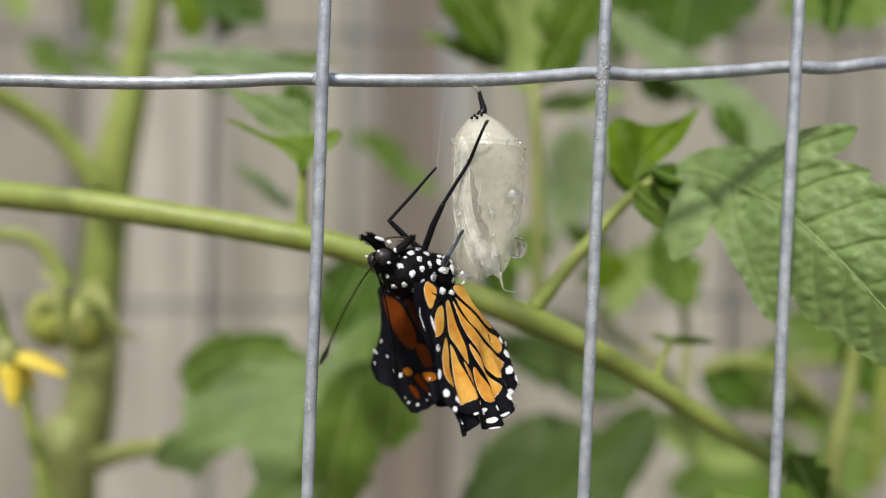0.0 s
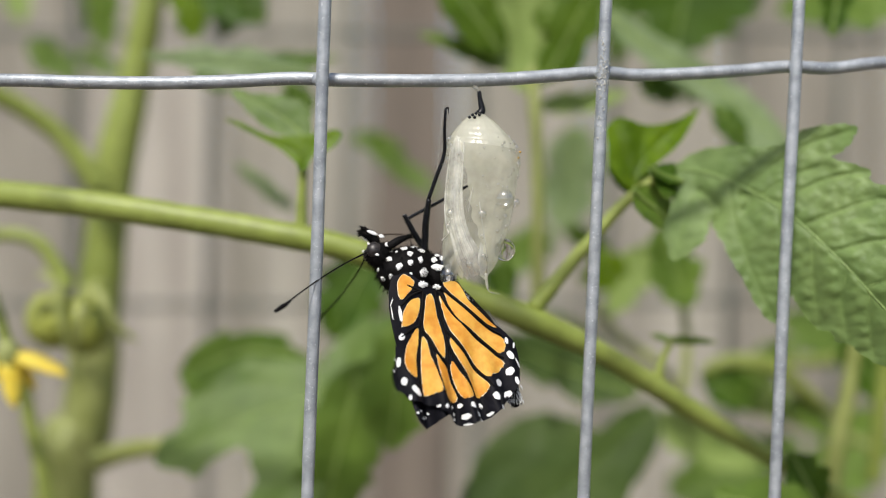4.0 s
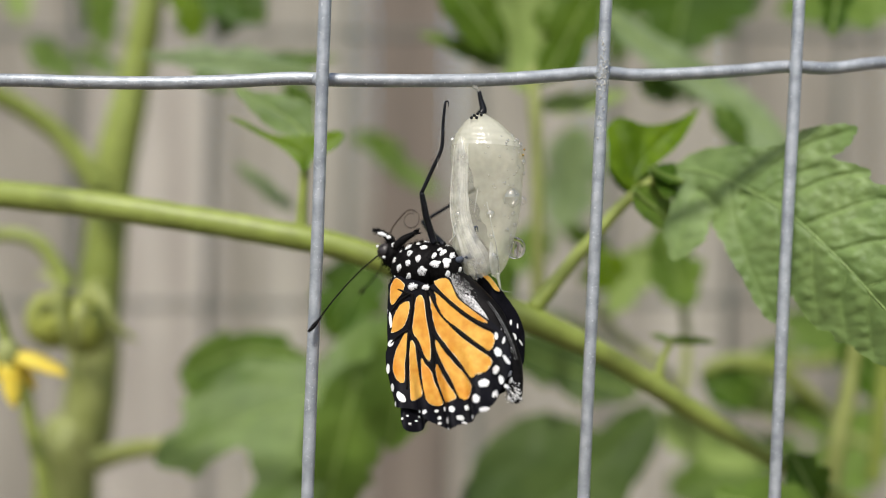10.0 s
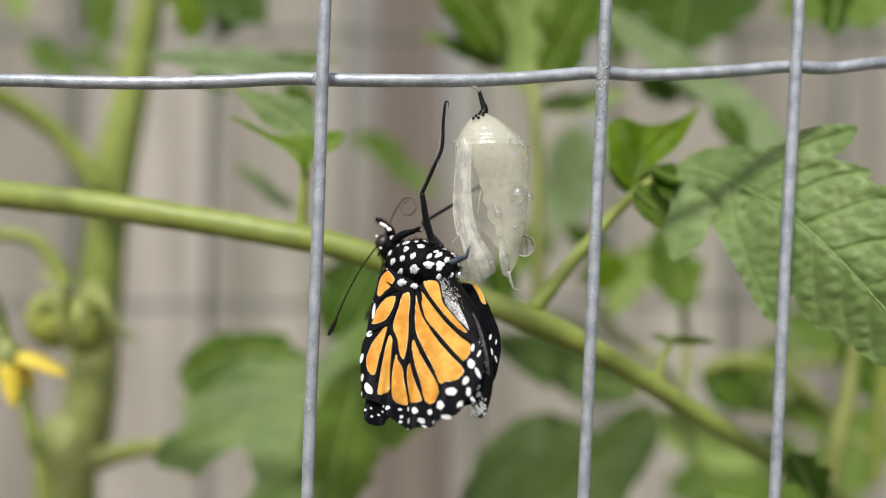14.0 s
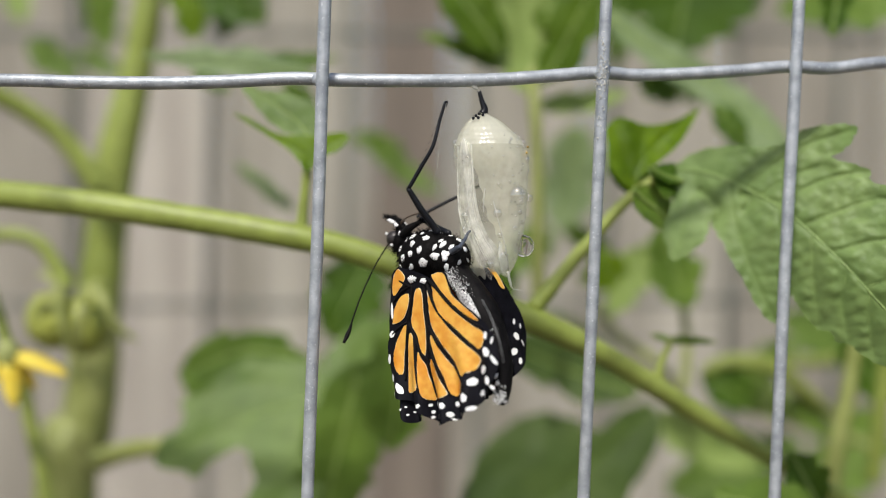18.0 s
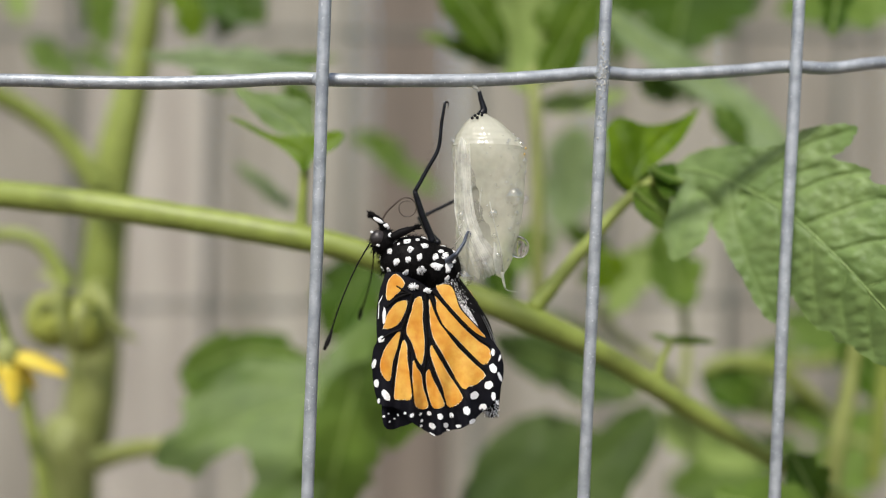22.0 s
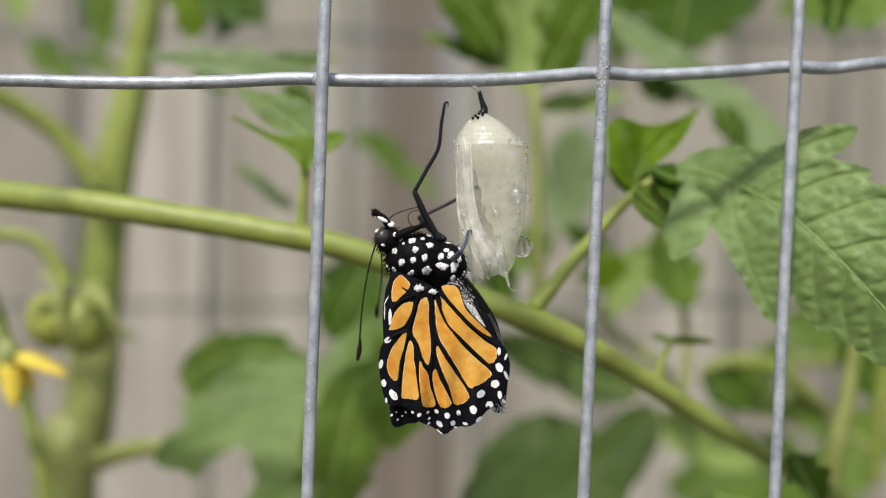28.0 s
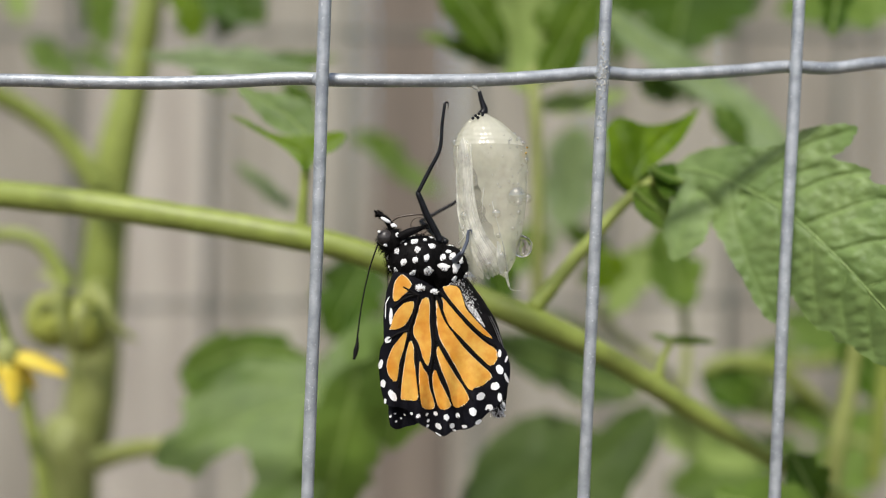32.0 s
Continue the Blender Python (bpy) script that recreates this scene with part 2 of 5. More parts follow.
fence = thing("fence", (0, 0.9, 0), "weathered grey-brown upright board fence", "fence")
BW, FY = 0.14, 0.895
EDGES = [-0.075 - BW * k for k in range(16, -1, -1)] + [0.009 + BW * k for k in range(17)]
for i, (x0, x1) in enumerate(zip(EDGES, EDGES[1:])):
    random.seed(300 + i)
    bm = bmesh.new()
    box(bm, ((x0 + x1) / 2, FY + random.uniform(0, 0.003) + 0.009, 0.92 + random.uniform(-0.01, 0.01)), (x1 - x0 - random.uniform(0.003, 0.008), 0.018, 1.8))
    bmesh.ops.bevel(bm, geom=bm.edges[:], offset=0.0025, segments=2, affect="EDGES")
    part("board", bm, M_BOARD_BROWN if x0 == -0.075 else M_BOARD_DULL if 0.28 < x0 < 0.3 else M_BOARD_DULL if x0 < -0.42 else M_BOARD_PALE if x0 < -0.3 else M_BOARD, fence, "browner board" if x0 == -0.075 else "", smooth=False)
for z in (0.35, 1.5):
    bm = box(bmesh.new(), (0, FY + 0.045, z), (4.6, 0.04, 0.09))
    part("rail", bm, M_BOARD, fence, smooth=False)


# ---- welded wire ----
def wire(name, parent, pts, r, n=40, label="", material=None):
    return part(name, tube(bmesh.new(), pts, [r], n, 12, wobble=0.05), material or M_WIRE, parent, label)


cage = thing("wire_mesh", (0, 0, 0), "galvanised welded wire mesh bent round the tomato plant", "wire mesh")
R_W = 0.00097
UPRIGHTS = [((-0.0179, -0.0025, 0.9379), (-0.0207, -0.0015, 0.8619)), ((0.0259, 0.0045, 0.9395), (0.0224, 0.0055, 0.8603)), ((0.0577, 0.0085, 0.9404), (0.0539, 0.0090, 0.8595))]
for top, low in UPRIGHTS:
    top, low = Vector(top), Vector(low)
    d = (top - low) / (top.z - low.z)
    run = [low + d * (0.03 * k - low.z) for k in range(48)]
    wire("upright_wire", cage, [p + Vector((noise.noise((p.z * 28, low.x * 90, 1)), noise.noise((p.z * 25, low.x * 70, 5)), 0)) * 0.00025 for p in run], R_W, 280)
wire("cross_wire", cage, [(-0.1353, 0.0200, 0.9284), (-0.0921, 0.0035, 0.9261), (-0.0688, 0.0010, 0.9262), (-0.0554, 0.0005, 0.9258), (-0.0423, 0.0005, 0.9257), (-0.0318, 0.0005, 0.9260), (-0.0231, 0.0005, 0.9264), (-0.0161, 0.0008, 0.9262), (-0.0056, 0.0015, 0.9262), (0.0059, 0.0035, 0.9266), (0.0158, 0.0050, 0.9274), (0.0250, 0.0065, 0.9283), (0.0316, 0.0078, 0.9281), (0.0409, 0.0085, 0.9285), (0.0485, 0.0094, 0.9291), (0.0566, 0.0104, 0.9299), (0.0642, 0.0120, 0.9299), (0.0746, 0.0150, 0.9314), (0.1074, 0.0350, 0.9360), (0.1599, 0.0650, 0.9427)], 0.00103, 220)
# the upright wires and cross wires out of the way of the view
for (x, y) in ((-0.092, 0.004), (-0.14, 0.02), (0.105, 0.06), (0.135, 0.1)):
    wire("upright_wire", cage, [(x, y, 0.0), (x + 0.01, y, 0.7), (x + 0.02, y, 1.4)], R_W, 12)
for dz in (-0.2032, -0.1016, 0.1016, 0.2032):
    wire("cross_wire", cage, [(-0.14, 0.02, 0.926 + dz), (-0.092, 0.003, 0.926 + dz), (0, 0.002, 0.926 + dz), (0.06, 0.024, 0.926 + dz), (0.105, 0.06, 0.926 + dz), (0.135, 0.1, 0.926 + dz)], R_W, 30)
# weld beads where the wires cross
for p in ((-0.0189, -0.0008, 0.9260), (0.0254, 0.0055, 0.9279), (0.0574, 0.0095, 0.9297)):
    part("weld", ball(bmesh.new(), p, (0.0013, 0.0012, 0.0012)), M_WIRE, cage)

rnd = random.Random(12)
rows = []
for k in range(130):
    a = rnd.gauss(-0.25, 0.6) - 1.57
    z = 0.9272 + rnd.gauss(0, 0.0021) if k % 3 else rnd.uniform(0.9165, 0.9345)
    rows.append((Vector((0.02535 + (z - 0.9279) * 0.044 + 0.00100 * math.cos(a), 0.00462 + 0.00100 * math.sin(a), z)), [rnd.uniform(0.00005, 0.0002) for _ in range(3)]))
part("zinc_crust", grains(rows), M_CRUST, cage, "pale crust on the weld")

back = thing("wire_mesh", (0, 0.235, 0), "galvanised welded wire mesh behind the tomato plant", "wire mesh")
for top, low in (((-0.1372, 0.2350, 0.9932), (-0.1403, 0.2350, 0.8068)), ((-0.0862, 0.2350, 0.9932), (-0.0892, 0.2350, 0.8068)), ((-0.0351, 0.2350, 0.9932), (-0.0380, 0.2350, 0.8068)), ((0.0150, 0.2350, 0.9932), (0.0118, 0.2350, 0.8068)), ((0.0644, 0.2400, 0.9944), (0.0612, 0.2400, 0.8056)), ((0.1118, 0.2450, 0.9955), (0.1081, 0.2450, 0.8045)), ((0.1571, 0.2550, 0.9979), (0.1522, 0.2550, 0.8021)), ((-0.1879, 0.2350, 0.9932), (-0.1910, 0.2350, 0.8068))):
    top, low = Vector(top), Vector(low)
    d = (top - low) / (top.z - low.z)
    wire("upright_wire", back, [low + d * (0.1 * k - low.z) for k in range(15)], 0.0016, 30, material=M_WIRE_OLD)
for dz in (-0.2032, -0.1016, 0.0, 0.1016, 0.2032):
    wire("cross_wire", back, [(-0.22, 0.2365, 0.879 + dz), (0, 0.2365, 0.879 + dz), (0.12, 0.244, 0.881 + dz), (0.2, 0.262, 0.882 + dz)], 0.0013, 20, material=M_WIRE_OLD)

# ---- tomato plant ----
plant = thing("tomato_plant", (-0.075, 0.105, 0), "bushy green tomato plant with a yellow flower and unripe fruit", "plant")


def stem(name, pts, radii, material=None, parent=None, n=40):
    bm = tube(bmesh.new(), pts, radii, n, 12, wobble=0.06)
    return part(name, bm, material or M_STEM, parent or plant)


def leaflet(base, tip, half, material, seed=1, up=(0, -1, 0.45), lobes=6, depth=0.3, fold=0.15, droop=0.0, veins=0, n=34, m=6, pucker=0.012, parent=None, pivot=None, skew=0.0):
    """A lobed, veined leaflet from its base to its tip; half: its half width in metres."""
    rnd = random.Random(seed)
    base, tip = Vector(base), Vector(tip)
    ax = tip - base
    L = ax.length
    a = ax / L
    up = Vector(up)
    up = (up - a * up.dot(a)).normalized()
    side = a.cross(up)
    ph = [rnd.random(), rnd.random()]
    nv = lobes + 1

    def place(s, t):
        w = half * (math.sin(math.pi * min(max(s, 0.0), 1.0) ** 0.72)) ** 0.7
        k = 0 if t < 0 else 1
        f = s * lobes + ph[k]
        tooth = f % 1.0
        w *= 1 - depth * (tooth ** 1.6) * (1 - 0.35 * math.sin(int(f) * 2.3 + seed + k))
        w *= 1 + 0.12 * noise.noise((s * 9, seed * 3.1, k * 7.7)) + 0.05 * noise.noise((s * 40, seed, k))
        w *= 1 + skew * (1 if k else -1)
        q = abs(t)
        crease = abs(math.sin(math.pi * (s * nv - 0.45 * q + ph[k])))
        h = pucker * L * (crease ** 0.6) * min(q * 4, 1) * (1 - 0.3 * q)
        h += pucker * 0.6 * L * noise.noise((s * 14, t * 6, seed))
        h += fold * w * q - droop * L * s * s + 0.03 * L * math.sin(s * 5 + seed)
        h += 0.05 * w * math.sin(s * 17 + seed * 2) * q * q
        return base + ax * s + a * (w * 0.28 * q) + side * (w * t) + up * h

    bm = bmesh.new()
    grid = [[bm.verts.new(place(i / n, j / m)) for j in range(-m, m + 1)] for i in range(n + 1)]
    for i in range(n):
        for j in range(2 * m):
            bm.faces.new((grid[i][j], grid[i + 1][j], grid[i + 1][j + 1], grid[i][j + 1]))
    bmesh.ops.remove_doubles(bm, verts=bm.verts, dist=1e-6)
    leaf = part("leaflet", bm, material, parent or plant, pivot=pivot)
    lift = up * 0.0003
    bm = tube(bmesh.new(), [place(f, 0) + lift for f in (0, 0.25, 0.5, 0.75, 0.97)], [0.018 * half + 0.0003, 0.0002], 20, 6)
    part("midrib", bm, M_VEIN, leaf)
    for k in range(veins):
        for sg in (-1, 1):
            s0 = (k + 0.6) / (veins + 0.6)
            bm = tube(bmesh.new(), [place(min(s0 + 0.16 * q, 1), sg * q * 0.93) + lift * 0.5 for q in (0.02, 0.3, 0.6, 0.9)], [0.00025, 0.0001], 12, 5)
            part("vein", bm, M_VEIN, leaf)
    return leaf


# stems
stem("main_stem", [(-0.0996, 0.1180, 0.0000), (-0.0996, 0.1180, 0.5000), (-0.1005, 0.1180, 0.8149), (-0.0943, 0.1180, 0.8523), (-0.0918, 0.1180, 0.8762), (-0.0909, 0.1180, 0.8852)], [0.0095, 0.0092, 0.0082, 0.0072, 0.0064, 0.0053], M_STEM_PALE, n=50)
stem("main_stem", [(-0.0918, 0.1180, 0.8747), (-0.0912, 0.1180, 0.8822), (-0.0893, 0.1180, 0.9031), (-0.0863, 0.1180, 0.9241), (-0.0809, 0.1180, 0.9480), (-0.0771, 0.1180, 0.9719), (-0.0750, 0.1280, 1.0304)], [0.0050, 0.0057, 0.0055, 0.0053, 0.0043, 0.0038, 0.003], n=60)
stem("branch", [(-0.0864, 0.1050, 0.9151), (-0.0940, 0.1030, 0.9263), (-0.1014, 0.1000, 0.9330), (-0.1118, 0.0950, 0.9386), (-0.1300, 0.0850, 0.9424)], [0.0032, 0.0026, 0.0024, 0.0024, 0.002])
stem("branch", [(-0.1269, 0.0650, 0.9129), (-0.0914, 0.0400, 0.9109), (-0.0765, 0.0350, 0.9096), (-0.0611, 0.0330, 0.9077), (-0.0452, 0.0320, 0.9053), (-0.0315, 0.0310, 0.9030), (-0.0191, 0.0310, 0.9005), (-0.0066, 0.0310, 0.8962), (0.0068, 0.0310, 0.8908), (0.0172, 0.0310, 0.8866), (0.0281, 0.0350, 0.8813), (0.0398, 0.0410, 0.8742), (0.0522, 0.0470, 0.8663), (0.0664, 0.0530, 0.8579), (0.0847, 0.0590, 0.8468), (0.1137, 0.0700, 0.8294)], [0.0028, 0.0027, 0.0027, 0.0026, 0.00255, 0.0025, 0.0025, 0.0024, 0.0024, 0.00255, 0.0022, 0.0021, 0.0021, 0.0020, 0.0019, 0.0018], n=120)
stem("branch", [(-0.0869, 0.1030, 0.8470), (-0.0781, 0.0970, 0.8503), (-0.0666, 0.0900, 0.8530), (-0.0560, 0.0850, 0.8552)], [0.003, 0.0024, 0.002, 0.0015], M_STEM_PALE)
stem("branch", [(-0.0983, 0.0850, 0.8711), (-0.0967, 0.0850, 0.8605), (-0.0940, 0.0850, 0.8499), (-0.0910, 0.0850, 0.8354)], [0.0014, 0.0016, 0.0018, 0.002])
stem("petiole", [(0.0166, 0.0310, 0.8890), (0.0222, 0.0310, 0.8959), (0.0284, 0.0310, 0.9032), (0.0330, 0.0310, 0.9082), (0.0379, 0.0308, 0.9123), (0.0410, 0.0298, 0.9142)], [0.0017, 0.0013, 0.0012, 0.0011, 0.0009, 0.0007])
stem("petiole", [(0.0410, 0.0415, 0.8737), (0.0423, 0.0415, 0.8783), (0.0443, 0.0415, 0.8827)], [0.0011, 0.0007, 0.0006])
stem("branch", [(0.0222, 0.0850, 0.8843), (0.0217, 0.0800, 0.9053), (0.0213, 0.0780, 0.9232), (0.0207, 0.0780, 0.9335), (0.0199, 0.0850, 0.9464)], [0.0016, 0.0015, 0.0014, 0.0016, 0.0012], M_STEM_PALE)
stem("branch", [(0.0946, 0.0800, 0.8794), (0.0927, 0.0800, 0.8665), (0.0898, 0.0800, 0.8522), (0.0899, 0.0850, 0.8314)], [0.0012, 0.0018, 0.0021, 0.0022], M_STEM_PALE)
stem("branch", [(0.1041, 0.0850, 0.8790), (0.1025, 0.0850, 0.8631), (0.1005, 0.0850, 0.8460)], [0.0016, 0.0018, 0.0018])
stem("branch", [(0.0585, 0.0950, 0.8658), (0.0597, 0.0970, 0.8766), (0.0583, 0.0970, 0.8863), (0.0523, 0.0950, 0.8946)], [0.0014, 0.0012, 0.001, 0.001], M_STEM_PALE)
stem("branch", [(0.0675, 0.1150, 0.8676), (0.0749, 0.1150, 0.8706), (0.0867, 0.1150, 0.8691), (0.0948, 0.1170, 0.8629), (0.1048, 0.1200, 0.8550)], [0.001, 0.002, 0.0022, 0.002, 0.001])
stem("branch", [(0.0913, 0.1250, 0.8695), (0.1020, 0.1250, 0.8695), (0.1128, 0.1250, 0.8726)], [0.001, 0.0016, 0.001])
stem("branch", [(0.0818, 0.1350, 0.8558), (0.0945, 0.1350, 0.8534), (0.1071, 0.1350, 0.8494), (0.1198, 0.1350, 0.8447)], [0.001, 0.0018, 0.0018, 0.001], M_STEM_PALE)
stem("branch", [(0.0394, 0.1150, 0.8854), (0.0467, 0.1150, 0.8765), (0.0571, 0.1150, 0.8691), (0.0615, 0.1150, 0.8617)], [0.001, 0.0014, 0.0014, 0.001], M_STEM_PALE)

def inside(x, z, loop):
    hit = False
    for (ax, az), (bx, bz) in zip(loop, loop[1:] + loop[:1]):
        if (az > z) != (bz > z) and x < (bx - ax) * (z - az) / (bz - az) + ax:
            hit = not hit
    return hit


def to_line(p, line):
    """Distance from p to a line of points, the nearest place on it, and which side."""
    best = None
    for a, b in zip(line, line[1:]):
        d = b - a
        f = min(max((p - a).dot(d) / d.length_squared, 0), 1)
        c = a + d * f
        r = (p - c).length
        if best is None or r < best[0]:
            best = (r, c)
    return best


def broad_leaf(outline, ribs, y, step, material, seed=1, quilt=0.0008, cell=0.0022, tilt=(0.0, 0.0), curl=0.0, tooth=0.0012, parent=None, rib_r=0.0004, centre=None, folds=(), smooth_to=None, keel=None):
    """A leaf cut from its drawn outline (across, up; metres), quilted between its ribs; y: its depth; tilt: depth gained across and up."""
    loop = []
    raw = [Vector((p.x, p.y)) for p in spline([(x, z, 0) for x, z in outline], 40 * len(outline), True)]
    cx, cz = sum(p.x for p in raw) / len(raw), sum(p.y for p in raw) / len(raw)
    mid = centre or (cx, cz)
    run = 0.0
    for a, b, c in zip(raw[-1:] + raw[:-1], raw, raw[1:] + raw[:1]):
        run += (b - a).length
        t = (c - a).normalized()
        out = Vector((t.y, -t.x))
        if out.dot(b - Vector((cx, cz))) < 0:
            out = -out
        f = (run / (tooth * 6)) % 1.0
        loop.append(tuple(b + out * (tooth * (f - 0.5) * (0.6 + 0.6 * noise.noise((run * 300, seed, 0))))))
    lines = [[Vector((p.x, p.y)) for p in spline([(x, z, 0) for x, z in r], 16)] for r in ribs]
    creases = [[Vector((p.x, p.y)) for p in spline([(x, z, 0) for x, z in r], 12)] for r in folds]
    size = max(max(p[0] for p in loop) - min(p[0] for p in loop), max(p[1] for p in loop) - min(p[1] for p in loop))

    def lift(x, z):
        p = Vector((x, z))
        d = min(to_line(p, l)[0] for l in lines)
        n1 = noise.noise((x / cell, z / cell, seed * 3.3))
        n2 = noise.voronoi((x / cell * 0.9, z / cell * 0.9, seed))[0][0]
        g = 1.0 if smooth_to is None else 0.25 + 0.75 * min(max((x - smooth_to[0]) / (smooth_to[1] - smooth_to[0]), 0), 1)
        h = g * quilt * (1 - math.exp(-d / (cell * 0.3))) * (1.2 - 0.8 * n2 + 0.4 * n1)
        h += 0.02 * size * noise.noise((x / size * 3, z / size * 3, seed)) - curl * ((x - cx) ** 2 + (z - cz) ** 2) / size
        for l in creases:
            h -= 0.0016 * math.exp(-to_line(p, l)[0] / 0.0009)
        return h

    def under(x, z):
        """How far the half below the midrib turns back."""
        if not keel:
            return 0.0
        ax, az, bx, bz, slope = keel
        d = -((z - az) * (bx - ax) - (x - ax) * (bz - az)) / math.hypot(bx - ax, bz - az)
        return slope * min(max((x - 0.046) / 0.016, 0), 1) * 0.0012 * math.log1p(math.exp(d / 0.0012))

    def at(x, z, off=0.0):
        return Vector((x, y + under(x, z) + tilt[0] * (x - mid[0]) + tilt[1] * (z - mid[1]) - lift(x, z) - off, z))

    x0, z0 = min(p[0] for p in loop), min(p[1] for p in loop)
    nx = int((max(p[0] for p in loop) - x0) / step) + 2
    nz = int((max(p[1] for p in loop) - z0) / step) + 2
    bm = bmesh.new()
    grid = {}

    def corner(i, j):
        if (i, j) not in grid:
            grid[i, j] = bm.verts.new((x0 + i * step, 0, z0 + j * step))
        return grid[i, j]

    for i in range(nx):
        for j in range(nz):
            if inside(x0 + (i + 0.5) * step, z0 + (j + 0.5) * step, loop):
                bm.faces.new((corner(i, j), corner(i + 1, j), corner(i + 1, j + 1), corner(i, j + 1)))
    ring = np.array(loop)
    for v in bm.verts:
        if v.is_boundary:
            k = int(np.argmin(((ring - (v.co.x, v.co.z)) ** 2).sum(1)))
            v.co.x, v.co.z = ring[k]
    for v in bm.verts:
        v.co = at(v.co.x, v.co.z)
    leaf = part("leaf", bm, material, parent or plant)
    for i, l in enumerate(lines):
        r = rib_r if i == 0 else rib_r * 0.3
        bm = tube(bmesh.new(), [at(p.x, p.y, r * 0.2) for p in l], [r, r * 0.8, r * 0.35], 30, 6)
        part("midrib" if i == 0 else "vein", bm, {M_LEAF_BRIGHT: M_LEAF_BRIGHT, M_LEAF_DEEP: M_LEAF_MID, M_LEAF: M_LEAF_PALE, M_LEAF_BROAD: M_VEIN_BROAD}.get(material, M_VEIN), leaf)
    return leaf


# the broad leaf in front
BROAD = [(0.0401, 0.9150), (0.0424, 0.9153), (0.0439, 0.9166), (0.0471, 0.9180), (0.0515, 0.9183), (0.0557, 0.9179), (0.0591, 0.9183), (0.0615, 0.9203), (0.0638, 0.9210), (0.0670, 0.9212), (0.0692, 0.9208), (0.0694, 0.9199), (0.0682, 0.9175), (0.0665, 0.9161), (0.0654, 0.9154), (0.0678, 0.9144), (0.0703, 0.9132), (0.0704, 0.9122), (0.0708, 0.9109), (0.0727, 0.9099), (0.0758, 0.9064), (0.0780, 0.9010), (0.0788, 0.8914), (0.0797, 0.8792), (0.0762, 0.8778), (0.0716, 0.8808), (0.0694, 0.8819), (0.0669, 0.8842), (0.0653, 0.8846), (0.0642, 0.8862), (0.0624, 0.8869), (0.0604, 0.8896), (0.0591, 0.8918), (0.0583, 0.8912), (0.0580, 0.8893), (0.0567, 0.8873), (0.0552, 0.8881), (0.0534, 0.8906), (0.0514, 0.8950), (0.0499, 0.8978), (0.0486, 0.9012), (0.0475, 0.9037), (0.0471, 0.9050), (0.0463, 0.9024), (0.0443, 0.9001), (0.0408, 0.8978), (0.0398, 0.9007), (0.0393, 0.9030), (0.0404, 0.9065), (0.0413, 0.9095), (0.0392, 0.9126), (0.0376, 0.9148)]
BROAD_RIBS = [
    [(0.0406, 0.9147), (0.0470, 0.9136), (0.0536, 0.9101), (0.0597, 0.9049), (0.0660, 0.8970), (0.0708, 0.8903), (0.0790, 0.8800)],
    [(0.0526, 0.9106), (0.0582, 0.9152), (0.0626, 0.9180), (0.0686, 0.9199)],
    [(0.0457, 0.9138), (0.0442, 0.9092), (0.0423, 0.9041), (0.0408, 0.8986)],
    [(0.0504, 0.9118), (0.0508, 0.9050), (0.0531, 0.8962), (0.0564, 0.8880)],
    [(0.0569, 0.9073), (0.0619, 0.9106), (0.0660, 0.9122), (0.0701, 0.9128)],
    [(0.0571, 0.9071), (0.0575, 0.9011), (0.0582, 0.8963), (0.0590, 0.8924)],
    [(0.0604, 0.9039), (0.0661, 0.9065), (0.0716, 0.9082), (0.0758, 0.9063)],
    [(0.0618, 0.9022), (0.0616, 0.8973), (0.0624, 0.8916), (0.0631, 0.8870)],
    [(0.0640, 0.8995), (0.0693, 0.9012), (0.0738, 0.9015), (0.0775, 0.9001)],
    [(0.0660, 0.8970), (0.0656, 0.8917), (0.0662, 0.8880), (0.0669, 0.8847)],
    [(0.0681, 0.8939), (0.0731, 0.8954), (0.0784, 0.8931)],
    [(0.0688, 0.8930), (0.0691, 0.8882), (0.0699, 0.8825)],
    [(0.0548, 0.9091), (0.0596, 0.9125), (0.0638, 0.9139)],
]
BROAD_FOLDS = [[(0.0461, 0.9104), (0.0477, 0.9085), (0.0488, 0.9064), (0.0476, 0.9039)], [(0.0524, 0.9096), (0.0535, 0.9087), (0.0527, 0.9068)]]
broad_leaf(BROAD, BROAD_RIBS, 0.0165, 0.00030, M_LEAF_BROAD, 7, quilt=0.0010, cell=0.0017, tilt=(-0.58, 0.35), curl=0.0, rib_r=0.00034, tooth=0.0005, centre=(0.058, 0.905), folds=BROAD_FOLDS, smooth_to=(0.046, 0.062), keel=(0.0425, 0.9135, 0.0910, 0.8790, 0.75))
leaflet((0.0429, 0.0275, 0.9119), (0.0361, 0.0255, 0.9145), 0.0019, M_LEAF_DARK, 15, lobes=2, depth=0.15, n=24, m=5, up=(0, -0.7, 0.7))
